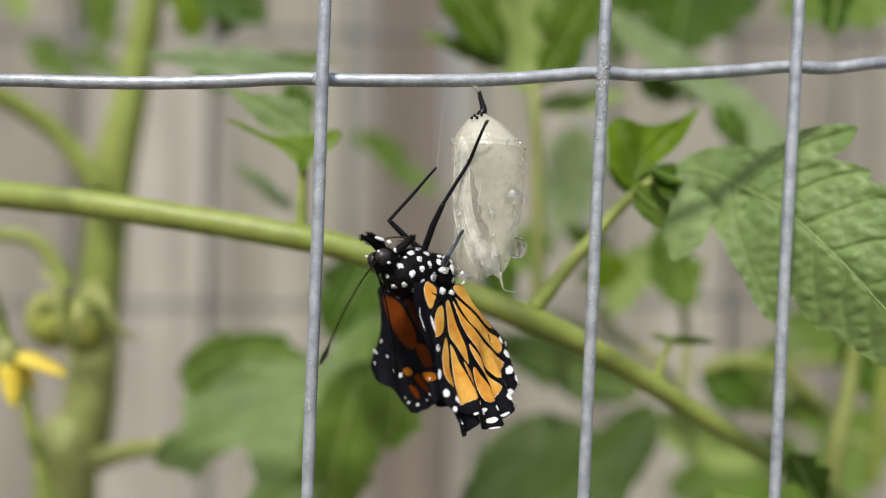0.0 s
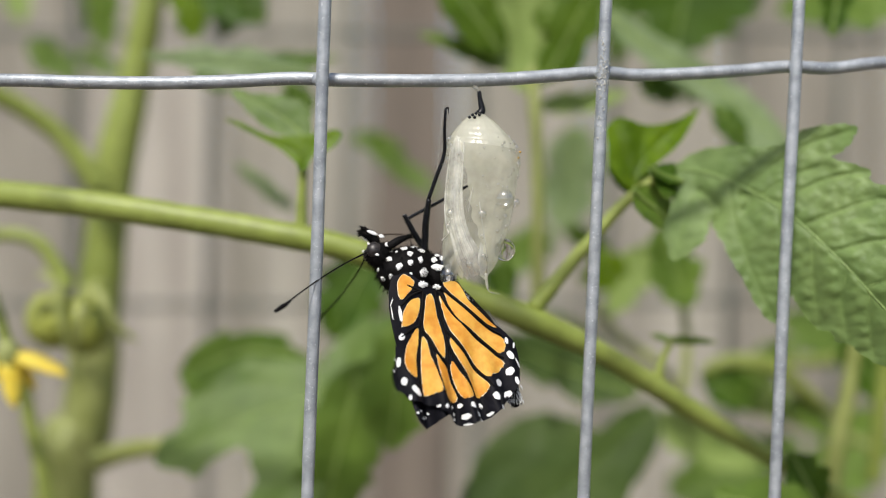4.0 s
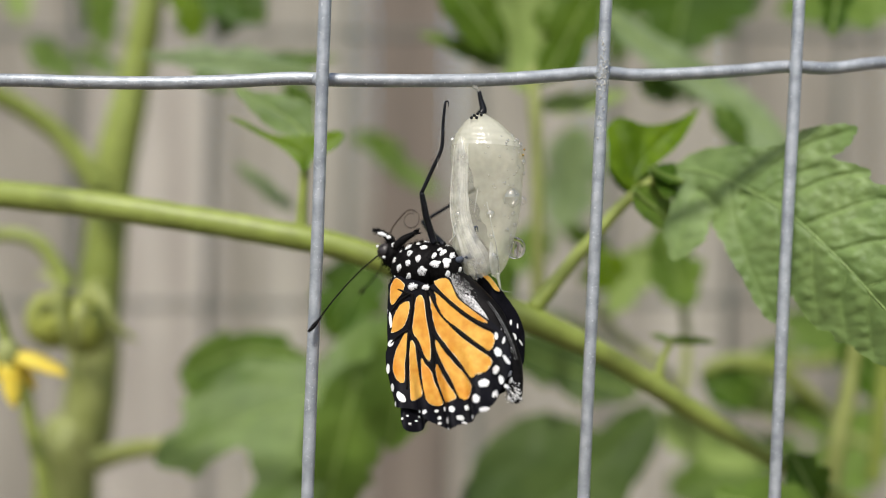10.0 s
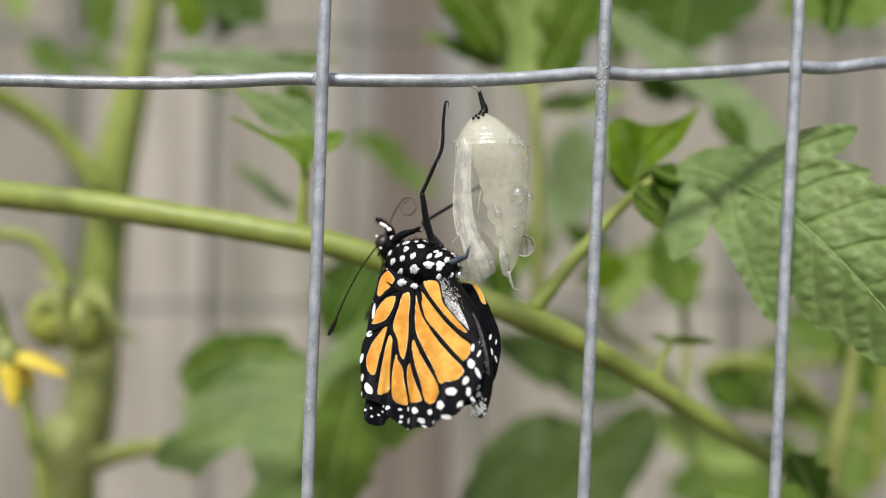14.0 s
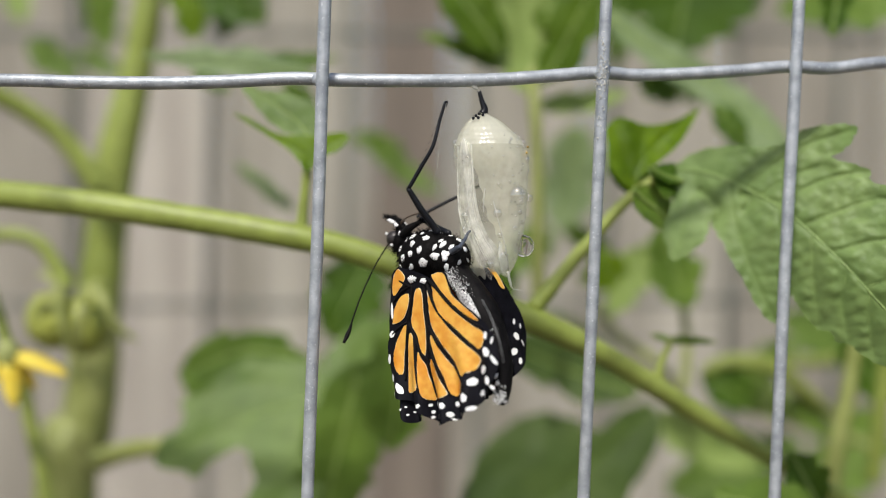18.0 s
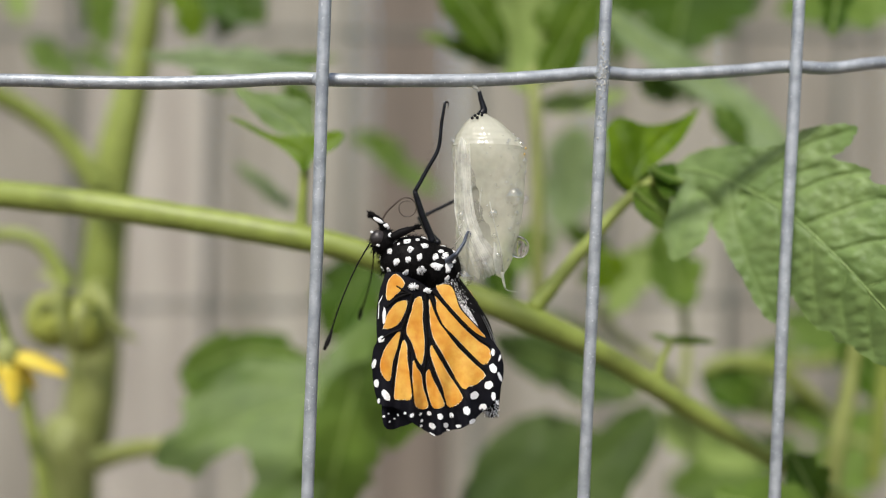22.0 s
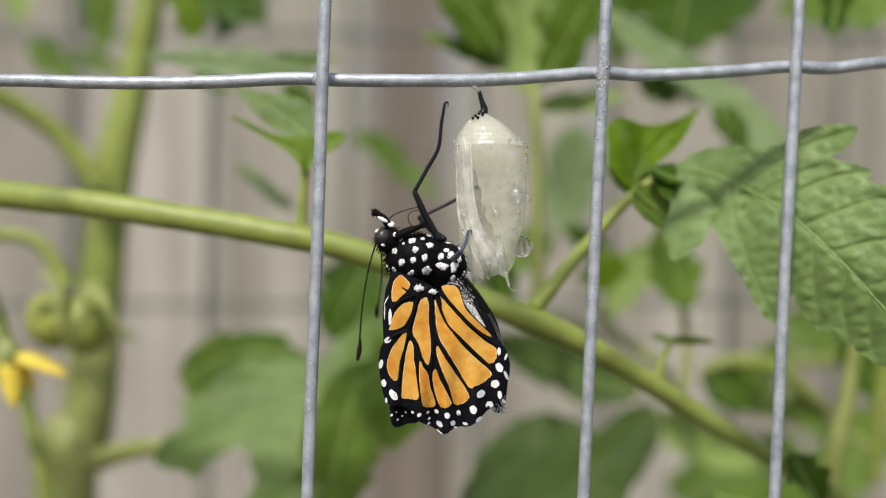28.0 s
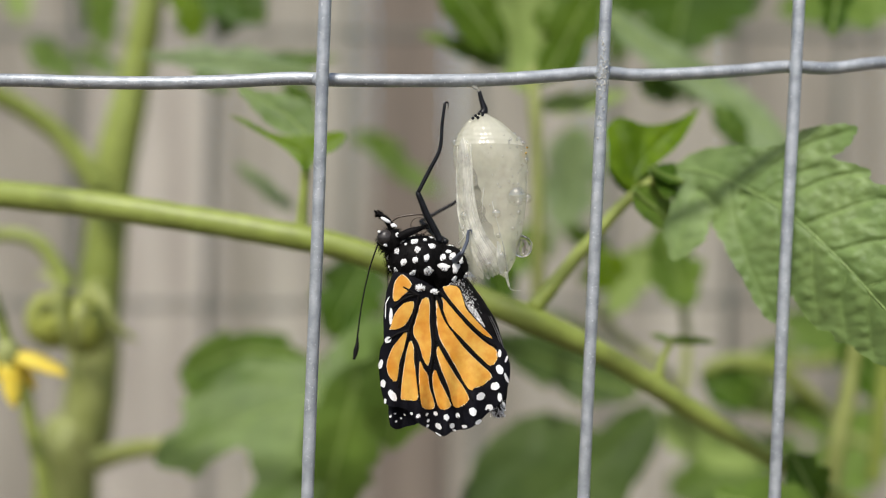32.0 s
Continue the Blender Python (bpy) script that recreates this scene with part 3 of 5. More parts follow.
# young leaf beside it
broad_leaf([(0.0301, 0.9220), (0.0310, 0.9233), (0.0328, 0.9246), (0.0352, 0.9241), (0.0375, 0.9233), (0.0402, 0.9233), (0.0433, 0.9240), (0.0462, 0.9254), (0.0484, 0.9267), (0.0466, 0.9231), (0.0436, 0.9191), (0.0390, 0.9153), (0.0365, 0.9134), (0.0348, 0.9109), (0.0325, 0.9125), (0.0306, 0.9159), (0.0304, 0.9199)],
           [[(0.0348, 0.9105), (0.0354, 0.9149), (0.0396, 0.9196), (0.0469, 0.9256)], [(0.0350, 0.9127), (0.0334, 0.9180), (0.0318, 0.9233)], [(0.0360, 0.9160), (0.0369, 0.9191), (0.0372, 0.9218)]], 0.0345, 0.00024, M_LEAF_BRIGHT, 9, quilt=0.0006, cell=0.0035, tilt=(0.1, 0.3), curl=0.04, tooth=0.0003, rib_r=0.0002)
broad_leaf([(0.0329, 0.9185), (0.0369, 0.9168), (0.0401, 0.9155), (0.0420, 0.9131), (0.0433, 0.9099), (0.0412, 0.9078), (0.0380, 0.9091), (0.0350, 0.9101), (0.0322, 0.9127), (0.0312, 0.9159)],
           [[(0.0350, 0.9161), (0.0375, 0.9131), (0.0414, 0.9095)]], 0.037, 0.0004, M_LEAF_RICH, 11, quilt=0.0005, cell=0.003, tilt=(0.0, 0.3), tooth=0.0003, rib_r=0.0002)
leaflet((0.0339, 0.0260, 0.9107), (0.0420, 0.0310, 0.9042), 0.0035, M_LEAF, 23, lobes=2, depth=0.2)
leaflet((0.0371, 0.0270, 0.9133), (0.0442, 0.0290, 0.9114), 0.0035, M_LEAF_DARK, 25, lobes=2, depth=0.2)

# small leaf shoot that stirs in the air
PIVOT = (-0.0260, 0.0310, 0.9034)
shoot = part("shoot", tube(bmesh.new(), [(-0.0260, 0.0310, 0.9030), (-0.0257, 0.0310, 0.9094), (-0.0253, 0.0310, 0.9154), (-0.0248, 0.0315, 0.9186)], [0.0012, 0.0009, 0.0009, 0.0006], 24, 10, wobble=0.06), M_STEM, plant, pivot=PIVOT)
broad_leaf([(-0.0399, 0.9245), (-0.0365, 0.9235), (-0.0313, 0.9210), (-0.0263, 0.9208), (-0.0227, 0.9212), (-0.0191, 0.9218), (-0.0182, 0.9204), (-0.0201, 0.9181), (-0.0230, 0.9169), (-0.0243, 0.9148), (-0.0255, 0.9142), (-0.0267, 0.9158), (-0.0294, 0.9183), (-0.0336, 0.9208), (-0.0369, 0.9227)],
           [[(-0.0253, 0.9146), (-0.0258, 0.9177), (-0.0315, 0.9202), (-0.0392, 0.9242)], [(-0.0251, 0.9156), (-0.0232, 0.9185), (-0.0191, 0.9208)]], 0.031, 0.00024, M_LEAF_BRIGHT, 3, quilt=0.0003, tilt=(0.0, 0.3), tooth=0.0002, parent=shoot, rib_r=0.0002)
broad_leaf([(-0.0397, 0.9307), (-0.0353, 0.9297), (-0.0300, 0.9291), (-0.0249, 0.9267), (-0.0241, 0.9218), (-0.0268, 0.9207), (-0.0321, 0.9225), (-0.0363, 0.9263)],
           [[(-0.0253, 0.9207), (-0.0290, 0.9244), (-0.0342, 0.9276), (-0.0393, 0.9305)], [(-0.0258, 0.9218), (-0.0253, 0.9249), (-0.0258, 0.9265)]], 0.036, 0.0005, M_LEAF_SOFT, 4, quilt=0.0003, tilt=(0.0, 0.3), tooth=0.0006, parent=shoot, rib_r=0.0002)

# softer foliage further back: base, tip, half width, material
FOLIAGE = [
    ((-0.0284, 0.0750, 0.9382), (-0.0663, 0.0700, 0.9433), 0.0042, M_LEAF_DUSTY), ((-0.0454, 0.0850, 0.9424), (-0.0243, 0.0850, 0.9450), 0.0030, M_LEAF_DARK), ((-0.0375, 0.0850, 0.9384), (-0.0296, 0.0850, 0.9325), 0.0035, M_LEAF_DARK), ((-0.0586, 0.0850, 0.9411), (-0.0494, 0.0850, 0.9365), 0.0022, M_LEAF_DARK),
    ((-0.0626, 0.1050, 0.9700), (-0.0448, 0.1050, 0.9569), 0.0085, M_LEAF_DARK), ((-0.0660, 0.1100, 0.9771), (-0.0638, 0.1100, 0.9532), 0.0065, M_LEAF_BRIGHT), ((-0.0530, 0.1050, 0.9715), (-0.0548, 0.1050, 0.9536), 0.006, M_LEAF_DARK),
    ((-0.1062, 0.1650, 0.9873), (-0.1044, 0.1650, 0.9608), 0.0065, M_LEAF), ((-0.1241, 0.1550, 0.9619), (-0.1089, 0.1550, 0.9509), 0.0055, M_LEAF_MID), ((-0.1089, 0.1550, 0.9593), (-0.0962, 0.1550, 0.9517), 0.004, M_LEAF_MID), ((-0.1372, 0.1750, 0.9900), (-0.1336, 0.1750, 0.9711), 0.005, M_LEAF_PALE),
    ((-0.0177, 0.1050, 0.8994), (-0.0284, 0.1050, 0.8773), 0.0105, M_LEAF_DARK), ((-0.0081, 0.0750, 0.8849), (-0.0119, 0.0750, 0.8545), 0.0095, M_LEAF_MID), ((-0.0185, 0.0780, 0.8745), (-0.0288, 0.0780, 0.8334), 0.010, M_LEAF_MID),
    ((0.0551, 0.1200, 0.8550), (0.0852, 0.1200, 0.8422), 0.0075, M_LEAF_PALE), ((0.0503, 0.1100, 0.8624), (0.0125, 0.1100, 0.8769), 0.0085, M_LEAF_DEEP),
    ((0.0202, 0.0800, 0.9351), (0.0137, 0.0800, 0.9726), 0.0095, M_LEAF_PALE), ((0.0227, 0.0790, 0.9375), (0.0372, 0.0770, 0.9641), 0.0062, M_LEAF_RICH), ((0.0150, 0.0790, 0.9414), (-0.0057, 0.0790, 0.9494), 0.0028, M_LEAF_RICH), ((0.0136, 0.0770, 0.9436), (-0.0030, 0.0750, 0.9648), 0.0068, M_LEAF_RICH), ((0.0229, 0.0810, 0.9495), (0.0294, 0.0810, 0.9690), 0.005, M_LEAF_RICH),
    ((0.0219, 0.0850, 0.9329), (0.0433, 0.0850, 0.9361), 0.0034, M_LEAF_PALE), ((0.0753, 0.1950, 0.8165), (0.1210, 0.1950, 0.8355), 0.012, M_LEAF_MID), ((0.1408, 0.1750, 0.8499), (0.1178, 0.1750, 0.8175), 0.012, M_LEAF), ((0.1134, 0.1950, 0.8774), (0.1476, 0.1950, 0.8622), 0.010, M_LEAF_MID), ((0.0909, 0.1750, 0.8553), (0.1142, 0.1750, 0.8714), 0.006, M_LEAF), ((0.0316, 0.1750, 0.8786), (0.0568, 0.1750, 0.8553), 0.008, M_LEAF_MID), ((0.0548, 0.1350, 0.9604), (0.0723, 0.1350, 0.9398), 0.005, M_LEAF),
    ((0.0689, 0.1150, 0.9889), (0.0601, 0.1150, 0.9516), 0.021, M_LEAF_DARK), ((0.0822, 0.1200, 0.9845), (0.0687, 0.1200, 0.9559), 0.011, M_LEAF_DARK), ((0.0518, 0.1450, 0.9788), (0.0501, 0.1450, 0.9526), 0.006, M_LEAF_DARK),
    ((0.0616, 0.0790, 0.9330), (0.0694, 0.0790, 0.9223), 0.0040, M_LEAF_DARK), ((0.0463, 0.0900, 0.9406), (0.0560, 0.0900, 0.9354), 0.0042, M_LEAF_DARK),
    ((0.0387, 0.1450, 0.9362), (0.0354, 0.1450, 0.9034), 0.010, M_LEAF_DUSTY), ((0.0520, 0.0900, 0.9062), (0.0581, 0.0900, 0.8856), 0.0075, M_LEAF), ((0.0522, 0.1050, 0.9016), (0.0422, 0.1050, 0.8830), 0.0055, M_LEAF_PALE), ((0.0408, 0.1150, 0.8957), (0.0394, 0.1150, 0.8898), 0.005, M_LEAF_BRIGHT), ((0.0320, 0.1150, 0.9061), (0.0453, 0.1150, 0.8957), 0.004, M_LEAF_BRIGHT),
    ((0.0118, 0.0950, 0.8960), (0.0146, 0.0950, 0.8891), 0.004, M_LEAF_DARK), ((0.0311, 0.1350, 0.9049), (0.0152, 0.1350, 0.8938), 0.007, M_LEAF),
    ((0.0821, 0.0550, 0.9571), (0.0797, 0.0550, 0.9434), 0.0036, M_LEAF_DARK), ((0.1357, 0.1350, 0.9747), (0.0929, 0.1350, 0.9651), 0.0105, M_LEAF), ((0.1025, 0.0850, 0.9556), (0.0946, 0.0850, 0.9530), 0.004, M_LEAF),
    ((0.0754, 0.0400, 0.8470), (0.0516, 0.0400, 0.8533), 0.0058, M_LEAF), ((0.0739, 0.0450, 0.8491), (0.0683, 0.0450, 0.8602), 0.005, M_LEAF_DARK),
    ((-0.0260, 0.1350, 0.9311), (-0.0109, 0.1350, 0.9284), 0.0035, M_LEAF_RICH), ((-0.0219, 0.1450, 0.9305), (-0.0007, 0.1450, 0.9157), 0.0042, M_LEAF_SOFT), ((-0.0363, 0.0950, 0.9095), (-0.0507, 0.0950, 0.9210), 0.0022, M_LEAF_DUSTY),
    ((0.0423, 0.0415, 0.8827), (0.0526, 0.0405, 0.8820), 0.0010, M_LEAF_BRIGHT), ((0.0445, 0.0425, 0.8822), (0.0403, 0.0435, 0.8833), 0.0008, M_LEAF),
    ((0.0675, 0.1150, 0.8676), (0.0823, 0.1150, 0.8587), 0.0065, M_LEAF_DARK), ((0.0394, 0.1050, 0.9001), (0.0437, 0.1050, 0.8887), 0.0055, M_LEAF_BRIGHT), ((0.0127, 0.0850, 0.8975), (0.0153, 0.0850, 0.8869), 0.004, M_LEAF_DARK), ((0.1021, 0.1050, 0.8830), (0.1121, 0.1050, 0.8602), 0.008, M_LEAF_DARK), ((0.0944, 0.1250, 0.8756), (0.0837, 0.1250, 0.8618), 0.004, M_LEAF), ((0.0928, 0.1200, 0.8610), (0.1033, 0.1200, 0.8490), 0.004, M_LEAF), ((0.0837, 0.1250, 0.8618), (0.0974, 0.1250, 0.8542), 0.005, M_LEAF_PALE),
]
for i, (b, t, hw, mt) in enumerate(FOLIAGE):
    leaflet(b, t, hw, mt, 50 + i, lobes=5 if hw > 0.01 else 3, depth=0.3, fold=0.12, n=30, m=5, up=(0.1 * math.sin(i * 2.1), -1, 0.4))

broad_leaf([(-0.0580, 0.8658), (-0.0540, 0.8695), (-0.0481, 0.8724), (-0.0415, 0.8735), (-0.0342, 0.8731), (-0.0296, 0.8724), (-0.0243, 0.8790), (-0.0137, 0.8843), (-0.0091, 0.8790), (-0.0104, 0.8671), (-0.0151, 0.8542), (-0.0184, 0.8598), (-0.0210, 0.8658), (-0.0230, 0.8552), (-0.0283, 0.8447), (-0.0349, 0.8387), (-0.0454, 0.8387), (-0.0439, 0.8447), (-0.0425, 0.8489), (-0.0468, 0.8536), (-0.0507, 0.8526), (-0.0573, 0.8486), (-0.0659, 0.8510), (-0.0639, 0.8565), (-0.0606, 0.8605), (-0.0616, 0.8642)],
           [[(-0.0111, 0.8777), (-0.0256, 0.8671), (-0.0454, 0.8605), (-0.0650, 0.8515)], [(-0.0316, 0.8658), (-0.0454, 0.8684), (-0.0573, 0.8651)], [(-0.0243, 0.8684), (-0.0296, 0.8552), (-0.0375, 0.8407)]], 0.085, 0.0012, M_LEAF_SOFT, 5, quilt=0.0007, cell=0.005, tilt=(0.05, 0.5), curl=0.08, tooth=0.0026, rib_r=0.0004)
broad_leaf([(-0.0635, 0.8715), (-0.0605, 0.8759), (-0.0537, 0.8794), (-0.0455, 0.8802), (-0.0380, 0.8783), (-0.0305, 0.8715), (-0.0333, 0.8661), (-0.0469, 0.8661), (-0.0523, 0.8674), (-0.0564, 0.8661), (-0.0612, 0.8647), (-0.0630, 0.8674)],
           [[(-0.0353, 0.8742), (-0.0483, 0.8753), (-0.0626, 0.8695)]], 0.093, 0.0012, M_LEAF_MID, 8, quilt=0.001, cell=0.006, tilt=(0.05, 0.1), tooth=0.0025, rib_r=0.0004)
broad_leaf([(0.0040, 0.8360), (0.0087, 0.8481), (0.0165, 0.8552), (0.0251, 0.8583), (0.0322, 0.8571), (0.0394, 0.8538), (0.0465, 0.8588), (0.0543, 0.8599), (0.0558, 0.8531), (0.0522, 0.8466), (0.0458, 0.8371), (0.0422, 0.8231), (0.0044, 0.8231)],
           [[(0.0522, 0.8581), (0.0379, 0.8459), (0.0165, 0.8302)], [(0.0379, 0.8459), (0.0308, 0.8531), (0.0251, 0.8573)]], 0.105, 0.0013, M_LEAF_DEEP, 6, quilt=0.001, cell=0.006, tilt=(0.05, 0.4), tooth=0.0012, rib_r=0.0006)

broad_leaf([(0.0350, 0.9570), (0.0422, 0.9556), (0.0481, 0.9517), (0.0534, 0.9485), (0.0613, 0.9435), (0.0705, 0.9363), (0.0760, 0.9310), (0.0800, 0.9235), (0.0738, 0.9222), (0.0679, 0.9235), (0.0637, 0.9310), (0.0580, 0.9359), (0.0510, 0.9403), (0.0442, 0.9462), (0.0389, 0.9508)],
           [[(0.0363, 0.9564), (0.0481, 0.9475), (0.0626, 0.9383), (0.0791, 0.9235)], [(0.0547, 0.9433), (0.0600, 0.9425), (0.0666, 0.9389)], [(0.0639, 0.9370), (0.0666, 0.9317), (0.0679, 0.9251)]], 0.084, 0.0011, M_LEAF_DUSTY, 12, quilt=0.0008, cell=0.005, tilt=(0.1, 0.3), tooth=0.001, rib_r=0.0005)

# unripe fruit on a curved stalk
stem("fruit_stalk", [(-0.1084, 0.0840, 0.9022), (-0.1005, 0.0840, 0.9034), (-0.0939, 0.0840, 0.9012), (-0.0895, 0.0840, 0.8951), (-0.0874, 0.0840, 0.8909)], [0.0016, 0.0016, 0.0017, 0.0019, 0.0021])
FRUIT = []
for c, r, what in (((-0.0915, 0.0860, 0.8834), 0.0062, "small green unripe tomato under pale drooping sepals"), ((-0.0845, 0.0880, 0.8822), 0.0066, "small green unripe tomato, half hidden by its sepals")):
    FRUIT.append(part("unripe_tomato", ball(bmesh.new(), c, (r, r, r * 1.12), 24, 16), M_FRUIT, plant, what))
for k, w, pts in (
    (0, 0.0021, ((-0.0870, 0.0800, 0.8913), (-0.0871, 0.0775, 0.8873), (-0.0857, 0.0765, 0.8823), (-0.0851, 0.0775, 0.8760))),
    (0, 0.0017, ((-0.0870, 0.0800, 0.8913), (-0.0902, 0.0790, 0.8893), (-0.0932, 0.0800, 0.8851), (-0.0945, 0.0820, 0.8806))),
    (0, 0.0013, ((-0.0880, 0.0820, 0.8913), (-0.0908, 0.0820, 0.8933), (-0.0933, 0.0830, 0.8944), (-0.0952, 0.0840, 0.8933))),
    (1, 0.0021, ((-0.0821, 0.0800, 0.8913), (-0.0773, 0.0780, 0.8888), (-0.0743, 0.0790, 0.8823), (-0.0705, 0.0820, 0.8787))),
    (1, 0.0018, ((-0.0826, 0.0800, 0.8913), (-0.0812, 0.0775, 0.8867), (-0.0826, 0.0770, 0.8809), (-0.0838, 0.0790, 0.8743))),
    (1, 0.0013, ((-0.0827, 0.0820, 0.8913), (-0.0799, 0.0820, 0.8923), (-0.0779, 0.0840, 0.8916), (-0.0769, 0.0860, 0.8895))),
):
    part("sepal", tube(bmesh.new(), pts, [w * 0.45, w * 0.62, w * 0.5, 0.0003], 20, 8, flat=0.3), M_STEM_PALE, FRUIT[k], "pale pointed sepal")
# yellow flower
fc = Vector((-0.0932, 0.0640, 0.8774))
flower = part("flower", ball(bmesh.new(), fc, (0.0026, 0.0026, 0.0036)), M_STEM_PALE, plant, "hanging yellow tomato flower")
stem("flower_stalk", [(-0.0985, 0.0640, 0.8965), (-0.0949, 0.0640, 0.8856), (-0.0932, 0.0640, 0.8781)], [0.0011, 0.0011, 0.0014])
for e, w in (((-0.0799, 0.0620, 0.8731), 0.0019), ((-0.0903, 0.0600, 0.8666), 0.0022), ((-0.0988, 0.0620, 0.8689), 0.0019), ((-0.0889, 0.0680, 0.8693), 0.0017), ((-0.0854, 0.0680, 0.8755), 0.0014), ((-0.1039, 0.0680, 0.8730), 0.0016)):
    e = Vector(e)
    part("petal", tube(bmesh.new(), [fc, fc + (e - fc) * 0.4 + Vector((0, 0, 0.0006)), fc + (e - fc) * 0.8 + Vector((0, 0, 0.0005)), e], [0.0012, w, w * 0.8, 0.0003], 14, 8, flat=0.35), M_PETAL, flower, "yellow petal")

# ---- empty pupal shell hanging from the cross wire ----
HANG = Vector((0.0058, 0.0035, 0.9254))
pupa = thing("pupal_shell", HANG, "empty milky translucent pupal shell with water drops, hanging from wire", "pupal shell")
C = 0.0685 / 784 * 0.1685 / 0.1655 * 1.0  # drawing unit of the shell
def sh(x, y, d=0.0):
    """Shell drawing: across, down and toward the back, from the hanging point."""
    return HANG + Vector((x, d, -y)) * C


PROFILE = ((6, 44, 4), (5, 50, 14), (7, 60, 30), (11, 78, 47), (15, 98, 60), (19, 122, 65), (21, 165, 62), (21, 215, 60), (19, 255, 56), (16, 290, 52), (13, 315, 44), (10, 335, 33))
prof = spline(PROFILE, 150)
bm = bmesh.new()
SEG = 160
rings = []
for i, (cx, y, r) in enumerate(prof):
    ring = []
    for k in range(SEG):
        a = 2 * math.pi * k / SEG
        rr = r * (1 + 0.03 * noise.noise((math.cos(a) * 2, math.sin(a) * 2, y * 0.02)) + 0.022 * noise.noise((math.cos(a) * 5, math.sin(a) * 5, y * 0.05)) + 0.010 * noise.noise((math.cos(a) * 9, math.sin(a) * 9, y * 0.09)) + 0.006 * noise.noise((math.cos(a) * 14, math.sin(a) * 14, y * 0.16)) + (0.008 * math.sin(y * 0.62) * min(max((112 - y) / 14, 0), 1)))
        yy = y + (10 * noise.noise((math.cos(a) * 3, math.sin(a) * 3, 4)) * max(0, (y - 280) / 60))
        ring.append(bm.verts.new(sh(cx + rr * math.cos(a), yy, rr * 0.88 * math.sin(a))))
    rings.append(ring)
for i in range(len(rings) - 1):
    y = prof[i].y
    for k in range(SEG):
        a = 360 * (k + 0.5) / SEG
        # the front stands open, from the shoulder to the foot, towards the butterfly
        f = max(0, (y - 110) / 230)
        slit = 11 + 15 * f + 2 * math.sin(y * 0.21)
        mid = 220 + 34 * f + 80 * max(f - 0.5, 0)
        if y > 110 and abs((a - mid + 180) % 360 - 180) < slit:
            continue
        # torn right through at the foot, behind the loose flap
        if y > 250 and abs((360 - a - mid + 180) % 360 - 180) < min(slit, (y - 250) * 0.5):
            continue
        bm.faces.new((rings[i][k], rings[i][(k + 1) % SEG], rings[i + 1][(k + 1) % SEG], rings[i + 1][k]))
for _ in range(6):
    bmesh.ops.smooth_vert(bm, verts=[v for v in bm.verts if v.is_boundary and v.co.z < HANG.z - 112 * C], factor=0.5, use_axis_x=True, use_axis_y=True, use_axis_z=True)
cap = bm.copy()
bmesh.ops.delete(cap, geom=[f for f in cap.faces if f.calc_center_median().z < HANG.z - 104 * C], context="FACES")
bmesh.ops.delete(bm, geom=[f for f in bm.faces if f.calc_center_median().z >= HANG.z - 104 * C], context="FACES")
part("shell", bm, M_SHELL, pupa)
part("shell_cap", cap, M_CAP, pupa, "cream upper end of the shell")
part("stalk", tube(bmesh.new(), [sh(-1, 6), sh(3, 22), sh(8, 38), sh(5, 46)], [3.6 * C, 4.5 * C, 6.5 * C, 8 * C], 16, 10), M_GLOSS, pupa, "black stalk")
part("silk_pad", tube(bmesh.new(), [sh(-22, -8, -4), sh(-8, 0, -4), sh(-1, 8)], [3 * C, 4 * C, 2.4 * C], 12, 10, wobble=0.3), M_SKIN, pupa, "white silk pad")
for x, y in ((-2, 48), (-8, 52), (4, 50), (-13, 57), (-4, 56)):
    part("dark_point", ball(bmesh.new(), sh(x, y, -18 - (y - 48)), 3.0 * C, 8, 6), M_GLOSS, pupa)
for k in range(9):
    a = math.pi * (1.62 + 0.04 * k + 0.02 * math.sin(k * 2.7))
    part("ridge_bead", ball(bmesh.new(), sh(16 + 64 * math.cos(a), 90 + 4 * k + 6 * math.sin(k * 1.7), 58 * math.sin(a)), (2.0 + (k % 3)) * C * 0.8, 10, 8), M_BEAD, pupa)
for x, y in ((80, 118), (76, 122), (82, 108)):
    part("gold_point", ball(bmesh.new(), sh(x, y, -22), 2.2 * C, 8, 6), M_GOLD, pupa, "gold point")
# the wing case: a strip of clear skin down the front edge that fans out towards the foot, finely pleated
def front(x, y):
    """Depth of the shell's front face."""
    pr = min(prof, key=lambda p: abs(p.y - y))
    return -0.88 * math.sqrt(max(pr.z ** 2 - (x - pr.x) ** 2, (0.3 * pr.z) ** 2))


